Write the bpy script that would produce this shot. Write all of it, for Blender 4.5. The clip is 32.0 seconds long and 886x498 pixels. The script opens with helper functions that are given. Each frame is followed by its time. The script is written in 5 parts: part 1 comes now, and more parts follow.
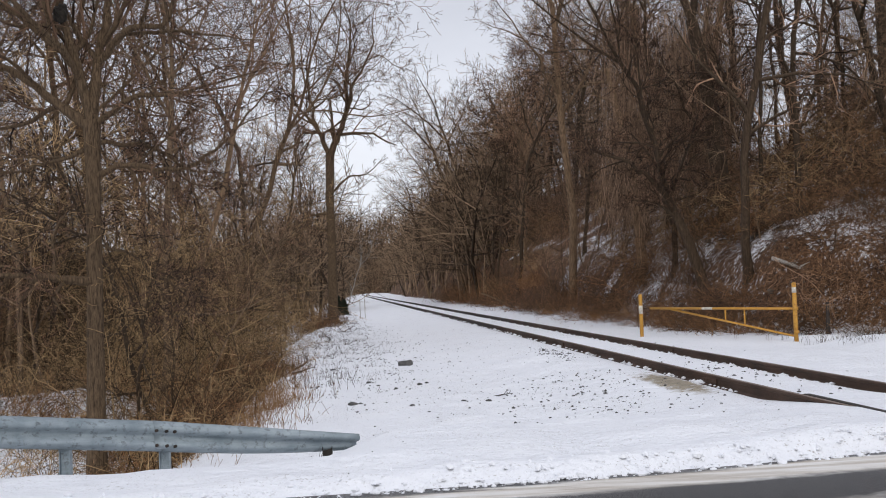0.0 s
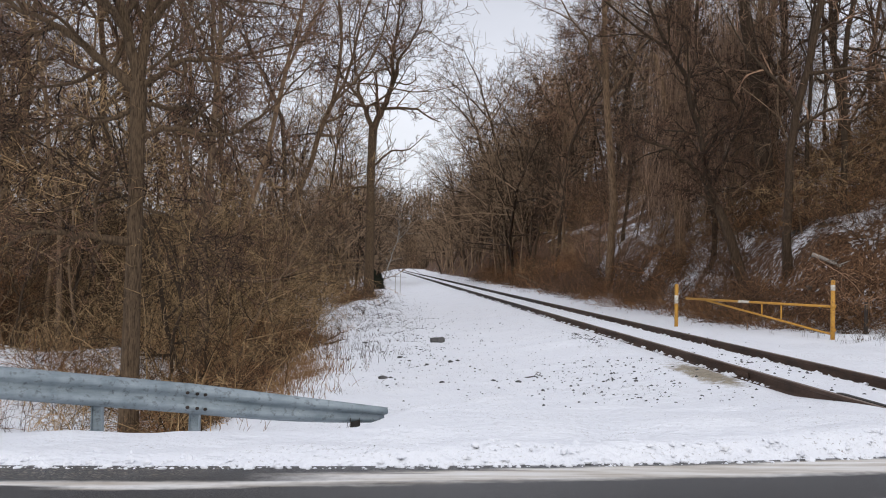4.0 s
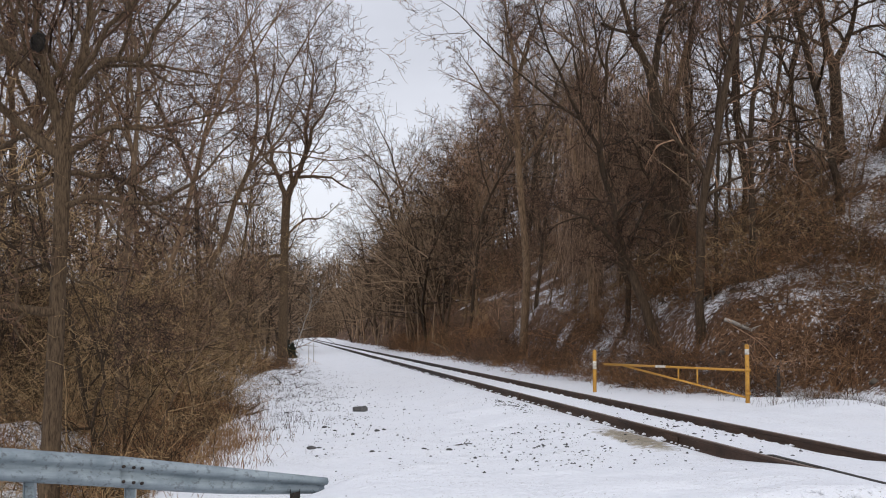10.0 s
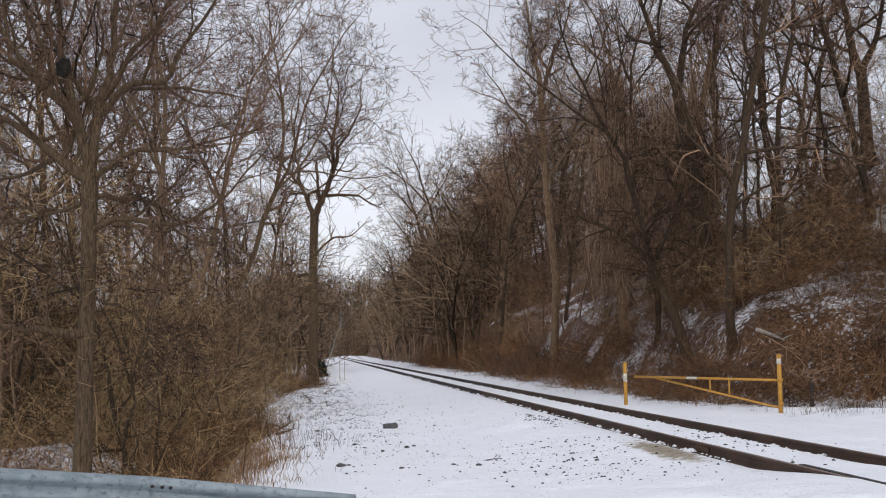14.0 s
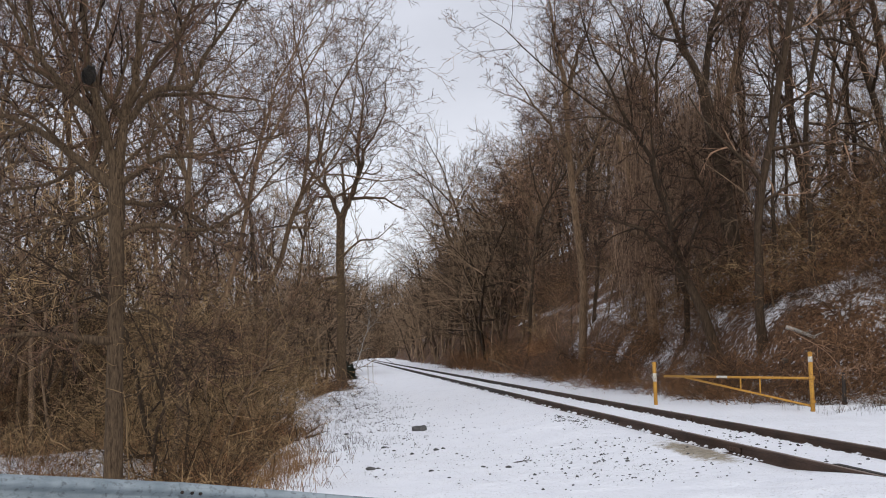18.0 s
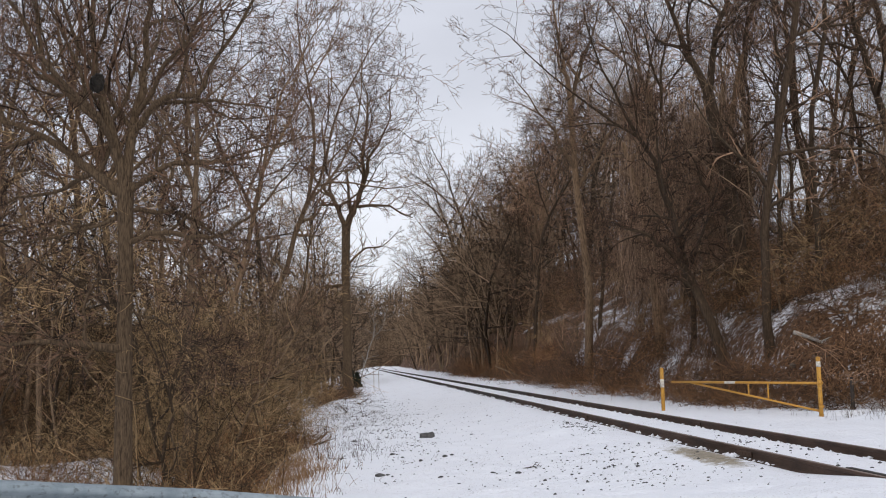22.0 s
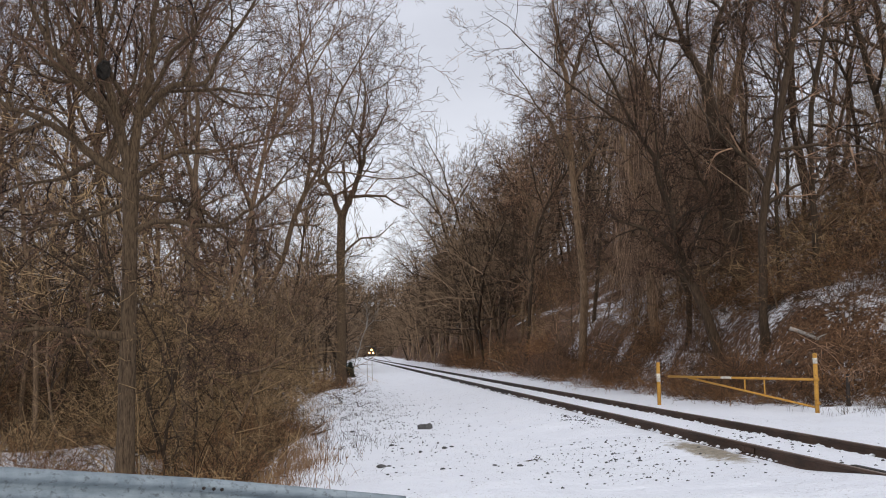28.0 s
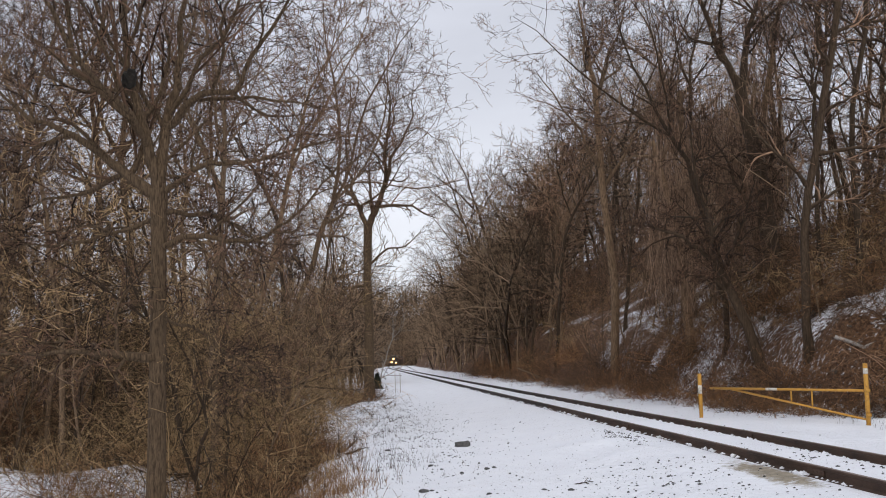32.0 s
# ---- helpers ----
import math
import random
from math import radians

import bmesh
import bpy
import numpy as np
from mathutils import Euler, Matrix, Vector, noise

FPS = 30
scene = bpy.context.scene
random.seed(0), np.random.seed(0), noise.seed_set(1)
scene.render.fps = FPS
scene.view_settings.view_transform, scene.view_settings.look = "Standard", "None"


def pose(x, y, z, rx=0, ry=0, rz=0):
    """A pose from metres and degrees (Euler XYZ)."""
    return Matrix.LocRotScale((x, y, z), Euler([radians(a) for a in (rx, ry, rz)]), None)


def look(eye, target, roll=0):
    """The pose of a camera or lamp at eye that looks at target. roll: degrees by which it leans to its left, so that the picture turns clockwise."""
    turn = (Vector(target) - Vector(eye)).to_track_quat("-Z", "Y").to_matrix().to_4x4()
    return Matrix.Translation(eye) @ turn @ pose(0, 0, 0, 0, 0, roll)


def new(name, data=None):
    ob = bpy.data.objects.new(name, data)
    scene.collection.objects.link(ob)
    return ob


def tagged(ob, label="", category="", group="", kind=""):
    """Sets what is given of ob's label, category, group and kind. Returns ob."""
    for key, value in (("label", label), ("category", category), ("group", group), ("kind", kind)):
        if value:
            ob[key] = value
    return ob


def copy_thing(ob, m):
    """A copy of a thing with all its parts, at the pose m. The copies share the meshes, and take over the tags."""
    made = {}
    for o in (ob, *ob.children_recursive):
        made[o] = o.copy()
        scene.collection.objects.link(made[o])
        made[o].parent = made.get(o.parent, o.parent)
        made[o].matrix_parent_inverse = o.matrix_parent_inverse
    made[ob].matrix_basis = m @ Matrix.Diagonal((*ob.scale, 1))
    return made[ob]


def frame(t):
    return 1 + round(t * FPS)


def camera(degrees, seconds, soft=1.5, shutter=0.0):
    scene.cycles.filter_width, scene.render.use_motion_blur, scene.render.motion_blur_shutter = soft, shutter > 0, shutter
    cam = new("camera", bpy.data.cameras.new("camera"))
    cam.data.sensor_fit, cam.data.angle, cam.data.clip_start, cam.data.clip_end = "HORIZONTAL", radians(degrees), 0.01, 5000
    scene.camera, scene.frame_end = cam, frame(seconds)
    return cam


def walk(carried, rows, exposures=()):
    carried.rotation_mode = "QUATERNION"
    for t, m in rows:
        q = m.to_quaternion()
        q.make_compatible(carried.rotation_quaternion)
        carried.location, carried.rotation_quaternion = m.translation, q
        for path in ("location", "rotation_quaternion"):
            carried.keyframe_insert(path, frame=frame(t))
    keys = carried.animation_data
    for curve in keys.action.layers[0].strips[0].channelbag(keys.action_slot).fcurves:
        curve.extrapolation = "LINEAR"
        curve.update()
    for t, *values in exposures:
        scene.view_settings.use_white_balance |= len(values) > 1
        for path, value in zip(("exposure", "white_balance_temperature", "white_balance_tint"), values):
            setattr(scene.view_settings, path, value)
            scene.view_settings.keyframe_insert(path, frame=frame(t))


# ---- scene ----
cam = camera(42.2, 32.0, soft=1.0)
# seconds, eye x, y, z in metres, yaw, pitch, roll in degrees; the track runs along +y, rail tops lie at z = 0
PATH = [
    (0, 0.268, -0.100, 1.476, -4.99, 1.89, 2.26),
    (0.5, 0.279, -0.110, 1.477, -4.52, -0.31, 2.63),
    (1, 0.280, -0.054, 1.478, -4.19, -0.62, 2.55),
    (1.5, 0.288, -0.067, 1.475, -4.05, -0.31, 0.54),
    (2, 0.286, -0.074, 1.469, -3.87, -0.10, -0.92),
    (2.5, 0.283, -0.056, 1.465, -3.67, 0.14, -1.28),
    (3, 0.282, -0.039, 1.461, -3.48, 0.44, -1.14),
    (3.5, 0.277, -0.075, 1.476, -3.32, 0.63, -0.87),
    (5.5, 0.291, -0.112, 1.448, -2.70, 1.44, -0.49),
    (6, 0.303, -0.029, 1.451, -2.44, 1.64, -0.10),
    (6.5, 0.165, 0.206, 1.435, -2.28, 2.10, 0.13),
    (7, 0.129, 0.278, 1.459, -2.45, 2.33, -0.20),
    (7.5, 0.163, 0.292, 1.460, -2.87, 2.61, -0.82),
    (8, 0.191, 0.292, 1.467, -2.74, 2.91, -0.71),
    (8.5, 0.166, 0.219, 1.472, -3.60, 3.27, -0.85),
    (9, 0.000, 0.000, 1.450, -6.30, 3.73, -0.61),
    (9.5, -0.106, -0.050, 1.465, -7.89, 4.03, -0.27),
    (10, -0.065, -0.109, 1.461, -7.70, 4.26, -0.20),
    (10.5, 0.003, -0.145, 1.448, -7.51, 4.51, -0.18),
    (11, 0.031, -0.166, 1.456, -7.28, 4.76, -0.26),
    (11.5, -0.018, -0.109, 1.451, -7.13, 5.01, -0.02),
    (12, -0.025, -0.103, 1.446, -6.84, 5.15, 0.39),
    (12.5, -0.015, -0.108, 1.454, -6.72, 5.45, 0.42),
    (13, -0.018, -0.084, 1.436, -6.54, 5.68, 0.66),
    (13.5, -0.011, -0.129, 1.448, -6.37, 5.30, 0.71),
    (14, 0.004, -0.116, 1.444, -6.14, 5.07, 0.88),
    (14.5, 0.005, -0.101, 1.450, -5.94, 4.69, 0.94),
    (16.5, 0.004, -0.087, 1.456, -5.20, 4.72, 1.17),
    (17, 0.012, -0.050, 1.454, -5.01, 4.88, 1.34),
    (17.5, 0.004, -0.052, 1.464, -4.87, 5.05, 1.35),
    (18, 0.009, -0.055, 1.457, -4.75, 5.17, 1.54),
    (18.5, 0.008, -0.091, 1.437, -4.73, 5.28, 1.62),
    (19, -0.002, -0.078, 1.425, -4.66, 5.30, 1.67),
    (19.5, -0.054, -0.054, 1.439, -4.55, 5.27, 1.69),
    (20, -0.143, -0.022, 1.433, -4.54, 5.24, 1.81),
    (20.5, -0.132, 0.018, 1.427, -4.49, 5.26, 1.90),
    (21, -0.061, -0.028, 1.426, -4.39, 5.33, 1.90),
    (21.5, -0.054, -0.061, 1.429, -4.56, 5.49, 1.98),
    (22, -0.059, -0.037, 1.425, -4.51, 5.57, 1.83),
    (22.5, -0.073, -0.039, 1.413, -4.47, 5.59, 1.69),
    (23, -0.085, -0.032, 1.411, -4.38, 5.59, 1.59),
    (23.5, -0.092, -0.046, 1.409, -4.36, 5.69, 1.51),
    (24, -0.092, -0.046, 1.419, -4.47, 5.65, 1.45),
    (24.5, -0.090, -0.018, 1.467, -4.71, 5.58, 1.41),
    (25, -0.096, 0.004, 1.482, -4.63, 5.78, 0.87),
    (25.5, -0.085, -0.007, 1.476, -4.83, 5.78, 0.47),
    (26, -0.091, -0.052, 1.442, -5.06, 5.47, 0.58),
    (26.5, -0.093, -0.043, 1.434, -5.13, 5.02, 0.64),
    (28.5, -0.329, -0.007, 1.455, -4.84, 5.12, 1.25),
    (29, -0.373, 0.079, 1.424, -4.68, 4.88, 1.36),
    (29.5, -0.474, 0.079, 1.413, -4.58, 4.71, 1.45),
    (30, -0.549, 0.179, 1.423, -4.42, 4.86, 1.50),
    (30.5, -0.539, 0.335, 1.389, -4.25, 4.97, 1.40),
    (31, -0.457, 0.562, 1.557, -4.15, 5.15, 1.77),
    (31.5, -0.453, 0.697, 1.586, -3.89, 5.32, 2.05),
    (32, -0.513, 0.935, 1.618, -3.80, 5.55, 1.68),
]
walk(cam, [(t, pose(x, y, z, 90 + pitch, roll, yaw)) for t, x, y, z, yaw, pitch, roll in PATH])

# ---- sky and sun: a bright overcast winter day ----
world = bpy.data.worlds.new("overcast_sky")
scene.world = world
world.use_nodes = True
wn, wl = world.node_tree.nodes, world.node_tree.links
wn.clear()
w_out = wn.new("ShaderNodeOutputWorld")
w_bg = wn.new("ShaderNodeBackground")
w_sky = wn.new("ShaderNodeTexSky")
w_sky.sky_type, w_sky.sun_disc = "NISHITA", False
w_sky.sun_elevation, w_sky.sun_rotation = radians(33), radians(180)
w_skymul = wn.new("ShaderNodeVectorMath")
w_skymul.operation = "SCALE"
w_skymul.inputs["Scale"].default_value = 0.10
w_co = wn.new("ShaderNodeTexCoord")
w_sep = wn.new("ShaderNodeSeparateXYZ")
w_map = wn.new("ShaderNodeMapping")
w_map.inputs["Scale"].default_value = (1.6, 1.6, 4.5)
w_noise = wn.new("ShaderNodeTexNoise")
w_noise.inputs["Scale"].default_value, w_noise.inputs["Detail"].default_value = 2.2, 5.0
w_ramp = wn.new("ShaderNodeValToRGB")
w_ramp.color_ramp.elements[0].position, w_ramp.color_ramp.elements[0].color = 0.0, (1.01, 1.03, 1.10, 1)
w_ramp.color_ramp.elements[1].position, w_ramp.color_ramp.elements[1].color = 1.0, (1.06, 1.09, 1.21, 1)
for at, col in ((0.10, (0.955, 0.975, 1.055, 1)), (0.24, (0.78, 0.80, 0.89, 1)), (0.45, (0.755, 0.78, 0.875, 1))):
    w_ramp.color_ramp.elements.new(at).color = col
w_cl = wn.new("ShaderNodeMapRange")
w_cl.inputs["From Min"].default_value, w_cl.inputs["From Max"].default_value = 0.3, 0.7
w_cl.inputs["To Min"].default_value, w_cl.inputs["To Max"].default_value = 0.90, 1.10
w_mul = wn.new("ShaderNodeVectorMath")
w_mul.operation = "SCALE"
w_mix = wn.new("ShaderNodeMix")
w_mix.data_type = "RGBA"
w_mix.inputs["Factor"].default_value = 0.92
wl.new(w_co.outputs["Generated"], w_sep.inputs[0])
wl.new(w_co.outputs["Generated"], w_map.inputs[0])
wl.new(w_map.outputs[0], w_noise.inputs["Vector"])
wl.new(w_sep.outputs["Z"], w_ramp.inputs[0])
wl.new(w_noise.outputs["Fac"], w_cl.inputs["Value"])
wl.new(w_ramp.outputs["Color"], w_mul.inputs[0])
wl.new(w_cl.outputs["Result"], w_mul.inputs["Scale"])
wl.new(w_sky.outputs["Color"], w_skymul.inputs[0])
wl.new(w_skymul.outputs[0], w_mix.inputs["A"])
wl.new(w_mul.outputs[0], w_mix.inputs["B"])
wl.new(w_mix.outputs["Result"], w_bg.inputs["Color"])
w_bg.inputs["Strength"].default_value = 0.92
wl.new(w_bg.outputs[0], w_out.inputs[0])

sun = new("sun", bpy.data.lights.new("sun", "SUN"))
sun.data.energy, sun.data.angle, sun.data.color = 1.0, radians(30), (1.0, 0.96, 0.9)
sun.matrix_world = look((0, -75, 62), (0, 20, 0))
scene.view_settings.exposure = 0.0


# ---- materials ----
class Mat:
    """A small node-material writer."""

    def __init__(self, name):
        self.m = bpy.data.materials.new(name)
        self.m.use_nodes = True
        self.n, self.l = self.m.node_tree.nodes, self.m.node_tree.links
        self.b = self.n["Principled BSDF"]
        self.co = self.n.new("ShaderNodeTexCoord")

    def noise(self, scale, detail=4.0, rough=0.55, coord="Object", stretch=None):
        nd = self.n.new("ShaderNodeTexNoise")
        nd.inputs["Scale"].default_value, nd.inputs["Detail"].default_value, nd.inputs["Roughness"].default_value = scale, detail, rough
        src = self.co.outputs[coord]
        if coord == "World":
            src = self.n.new("ShaderNodeNewGeometry").outputs["Position"]
        if stretch:
            mp = self.n.new("ShaderNodeMapping")
            mp.inputs["Scale"].default_value = stretch
            self.l.new(src, mp.inputs[0])
            src = mp.outputs[0]
        self.l.new(src, nd.inputs["Vector"])
        return nd.outputs["Fac"]

    def world(self, scale, detail=4.0, rough=0.55, stretch=None):
        geo = self.n.new("ShaderNodeNewGeometry")
        nd = self.n.new("ShaderNodeTexNoise")
        nd.inputs["Scale"].default_value, nd.inputs["Detail"].default_value, nd.inputs["Roughness"].default_value = scale, detail, rough
        src = geo.outputs["Position"]
        if stretch:
            mp = self.n.new("ShaderNodeMapping")
            mp.inputs["Scale"].default_value = stretch
            self.l.new(src, mp.inputs[0])
            src = mp.outputs[0]
        self.l.new(src, nd.inputs["Vector"])
        return nd.outputs["Fac"]

    def ramp(self, fac, *stops):
        r = self.n.new("ShaderNodeValToRGB")
        els = r.color_ramp.elements
        for i, (at, col) in enumerate(stops):
            e = els[i] if i < 2 else els.new(at)
            e.position, e.color = at, (*col, 1)
        self.l.new(fac, r.inputs[0])
        return r.outputs["Color"]

    def step(self, fac, a, b, lo=0.0, hi=1.0):
        r = self.n.new("ShaderNodeMapRange")
        for k, v in (("From Min", a), ("From Max", b), ("To Min", lo), ("To Max", hi)):
            r.inputs[k].default_value = v
        self.l.new(fac, r.inputs["Value"])
        return r.outputs["Result"]

    def math(self, op, a, b):
        r = self.n.new("ShaderNodeMath")
        r.operation = op
        for i, v in enumerate((a, b)):
            if isinstance(v, (int, float)):
                r.inputs[i].default_value = v
            else:
                self.l.new(v, r.inputs[i])
        return r.outputs[0]

    def mix(self, fac, a, b, blend="MIX"):
        r = self.n.new("ShaderNodeMix")
        r.data_type, r.blend_type = "RGBA", blend
        for k, v in (("Factor", fac), ("A", a), ("B", b)):
            if isinstance(v, (int, float)):
                r.inputs[k].default_value = v
            elif isinstance(v, tuple):
                r.inputs[k].default_value = (*v, 1)
            else:
                self.l.new(v, r.inputs[k])
        return r.outputs["Result"]

    def attribute(self, name):
        a = self.n.new("ShaderNodeAttribute")
        a.attribute_name = name
        return a.outputs["Fac"]

    def random(self):
        return self.n.new("ShaderNodeObjectInfo").outputs["Random"]

    def island(self):
        return self.n.new("ShaderNodeNewGeometry").outputs["Random Per Island"]

    def done(self, color, rough=0.8, metal=0.0, bump=None, strength=0.4, distance=0.02, spec=0.3):
        for k, v in (("Base Color", color), ("Roughness", rough), ("Metallic", metal), ("Specular IOR Level", spec)):
            if isinstance(v, (int, float)):
                self.b.inputs[k].default_value = v
            elif isinstance(v, tuple):
                self.b.inputs[k].default_value = (*v, 1)
            else:
                self.l.new(v, self.b.inputs[k])
        if bump is not None:
            bp = self.n.new("ShaderNodeBump")
            bp.inputs["Strength"].default_value, bp.inputs["Distance"].default_value = strength, distance
            self.l.new(bump, bp.inputs["Height"])
            self.l.new(bp.outputs[0], self.b.inputs["Normal"])
        return self.m


def mat_bark(name, dark, light, scale=6.0, spread=0.25, depth=0.03):
    m = Mat(name)
    grain = m.noise(scale, 6, 0.65, stretch=(3.0, 3.0, 0.55))
    blotch = m.noise(scale * 0.18, 3)
    col = m.ramp(grain, (0.3, dark), (0.7, light))
    col = m.mix(m.step(blotch, 0.45, 0.75, 0, 0.5), col, tuple(0.5 * (a + b) * 0.9 for a, b in zip(dark, light)))
    tint = m.ramp(m.random(), (0.0, (1 - spread, 1 - spread * 0.9, 1 - spread * 0.8)), (1.0, (1 + spread, 1 + spread * 0.9, 1 + spread * 0.75)))
    col = m.mix(1.0, col, tint, "MULTIPLY")
    return m.done(col, 0.92, bump=grain, strength=0.7, distance=depth, spec=0.15)


def mat_twig(name, a, b):
    """Twigs that differ one from another, from bush to bush and along their length."""
    m = Mat(name)
    n = m.noise(1.7, 3)
    mixed = m.math("ADD", m.math("MULTIPLY", n, 0.35), m.math("ADD", m.math("MULTIPLY", m.random(), 0.25), m.math("MULTIPLY", m.island(), 0.5)))
    return m.done(m.ramp(mixed, (0.42, a), (0.84, b)), 0.85, spec=0.2)


BARK = mat_bark("bark_grey_brown", (0.046, 0.030, 0.019), (0.28, 0.188, 0.118))
BARK_MAIN = mat_bark("bark_furrowed", (0.020, 0.013, 0.008), (0.19, 0.130, 0.080), 13.0, 0.05, 0.05)
# a darker brown than the common bark
BARK_DARK = mat_bark("bark_dark_brown", (0.022, 0.015, 0.010), (0.105, 0.072, 0.047))
BARK_PALE = mat_bark("bark_pale", (0.22, 0.20, 0.175), (0.48, 0.45, 0.41), 5.0, 0.15)
TWIG_DARK = mat_twig("twig_dark", (0.016, 0.009, 0.006), (0.24, 0.142, 0.090))
TWIG = mat_twig("twig_red_brown", (0.036, 0.020, 0.012), (0.50, 0.305, 0.190))
TWIG_GREY = mat_twig("twig_grey", (0.040, 0.026, 0.016), (0.46, 0.318, 0.202))
TWIG_TAN = mat_twig("twig_olive_tan", (0.030, 0.018, 0.008), (0.60, 0.400, 0.205))
VINE = mat_twig("vine_grey_brown", (0.090, 0.056, 0.036), (0.56, 0.370, 0.245))
TWIG_BROWN = mat_twig("bramble_brown", (0.075, 0.036, 0.017), (0.52, 0.275, 0.125))
CANE_DARK = mat_twig("dark_cane_brown", (0.046, 0.025, 0.013), (0.36, 0.205, 0.105))
WEED = mat_twig("dry_weed", (0.16, 0.086, 0.042), (0.50, 0.318, 0.168))
STALK = mat_twig("dark_weed_stalk", (0.05, 0.036, 0.026), (0.12, 0.085, 0.055))


def mat_ground():
    m = Mat("snow_and_leaf_litter")
    lit = m.attribute("litter")
    sand = m.attribute("sand")
    fine = m.world(9.0, 5, 0.6)
    mid = m.world(1.4, 4, 0.6)
    big = m.world(0.22, 4, 0.55)
    crumbs = m.world(30.0, 4, 0.7)
    where = m.world(0.5, 3, 0.6)
    snow = m.ramp(mid, (0.2, (0.80, 0.815, 0.86)), (0.8, (0.87, 0.88, 0.91)))
    snow = m.mix(m.math("MULTIPLY", m.step(crumbs, 0.59, 0.65, 0, 0.85), m.step(where, 0.40, 0.62, 0.05, 1.0)), snow, (0.27, 0.235, 0.20))
    leaf = m.ramp(fine, (0.28, (0.020, 0.011, 0.006)), (0.5, (0.105, 0.054, 0.027)), (0.78, (0.31, 0.175, 0.095)))
    small = m.world(6.5, 6, 0.72)
    cover = m.math("ADD", m.math("MULTIPLY", mid, 0.25), m.math("ADD", m.math("MULTIPLY", big, 0.25), m.math("MULTIPLY", small, 0.70)))
    mask = m.step(m.math("ADD", cover, m.math("MULTIPLY", lit, 0.62)), 0.93, 1.02)
    col = m.mix(mask, snow, leaf)
    dirt = m.ramp(fine, (0.3, (0.20, 0.165, 0.115)), (0.7, (0.40, 0.345, 0.26)))
    dmask = m.step(m.math("ADD", m.math("ADD", m.math("MULTIPLY", small, 0.9), m.math("MULTIPLY", fine, 0.35)), sand), 1.19, 1.38)
    col = m.mix(dmask, col, dirt)
    bump = m.math("ADD", m.math("MULTIPLY", fine, 0.5), m.math("MULTIPLY", mid, 1.2))
    return m.done(col, m.step(mask, 0, 1, 0.55, 0.95), bump=bump, strength=0.9, distance=0.11, spec=0.25)


GROUND = mat_ground()


def mat_snow():
    m = Mat("snow")
    fine, mid = m.world(14.0, 5, 0.65), m.world(2.0, 4)
    col = m.ramp(mid, (0.2, (0.80, 0.815, 0.86)), (0.8, (0.88, 0.89, 0.92)))
    col = m.mix(m.step(fine, 0.62, 0.75, 0, 0.35), col, (0.55, 0.52, 0.48))
    return m.done(col, 0.6, bump=m.math("ADD", fine, mid), strength=0.6, distance=0.05, spec=0.25)


SNOW = mat_snow()


def mat_road():
    m = Mat("wet_asphalt_and_slush")
    v, side = m.attribute("across"), m.attribute("along")
    grain, fleck = m.world(60.0, 4, 0.7), m.world(9.0, 5, 0.65)
    streak = m.world(1.0, 4, 0.55, (0.22, 1.7, 1.0))
    asphalt = m.ramp(grain, (0.30, (0.012, 0.012, 0.013)), (0.55, (0.036, 0.035, 0.035)), (0.74, (0.13, 0.125, 0.12)))
    smear = m.world(3.0, 5, 0.6, (0.3, 2.2, 1.0))
    slush = m.ramp(smear, (0.3, (0.40, 0.34, 0.27)), (0.55, (0.68, 0.65, 0.61)), (0.75, (0.80, 0.79, 0.79)))
    vv = m.math("DIVIDE", m.math("ADD", v, m.math("MULTIPLY", m.math("SUBTRACT", streak, 0.5), 0.9)), 3.2)
    g = lambda x: (x, x, x)
    right = m.ramp(vv, (0.0, g(0.0)), (0.045, g(0.05)), (0.075, g(0.92)), (0.20, g(0.85)), (0.30, g(0.0)), (0.50, g(0.05)), (0.60, g(0.75)), (0.84, g(0.85)), (0.97, g(0.2)), (1.0, g(0.15)))
    left = m.ramp(vv, (0.0, g(0.0)), (0.17, g(0.08)), (0.21, g(0.85)), (0.27, g(0.8)), (0.31, g(0.05)), (1.0, g(0.12)))
    band = m.mix(side, left, right)
    patch = m.step(m.math("ADD", band, m.math("MULTIPLY", m.math("SUBTRACT", fleck, 0.5), 0.55)), 0.22, 0.80)
    grit = m.math("MULTIPLY", m.step(m.world(38.0, 2, 0.5), 0.56, 0.66), m.step(m.math("ADD", vv, m.math("MULTIPLY", side, 1.0)), 0.17, 0.12))
    col = m.mix(patch, m.mix(m.math("MULTIPLY", grit, 0.8), asphalt, (0.34, 0.29, 0.23)), slush)
    return m.done(col, m.step(patch, 0, 1, 0.40, 0.75), bump=m.math("ADD", grain, m.math("MULTIPLY", patch, 2.0)), strength=0.6, distance=0.015, spec=0.4)


ROAD = mat_road()


def mat_galv():
    m = Mat("weathered_galvanised_steel")
    spangle, streak = m.noise(5.0, 5, 0.6), m.noise(2.2, 5, 0.7, stretch=(0.35, 1.0, 5.0))
    stain = m.noise(14.0, 4, 0.7)
    col = m.ramp(m.math("ADD", m.math("MULTIPLY", spangle, 0.5), m.math("MULTIPLY", streak, 0.5)), (0.3, (0.15, 0.19, 0.21)), (0.7, (0.37, 0.42, 0.445)))
    col = m.mix(m.step(stain, 0.54, 0.68, 0, 0.75), col, (0.10, 0.11, 0.115))
    return m.done(col, 0.55, 0.45, bump=stain, strength=0.15, distance=0.004, spec=0.4)


GALV = mat_galv()


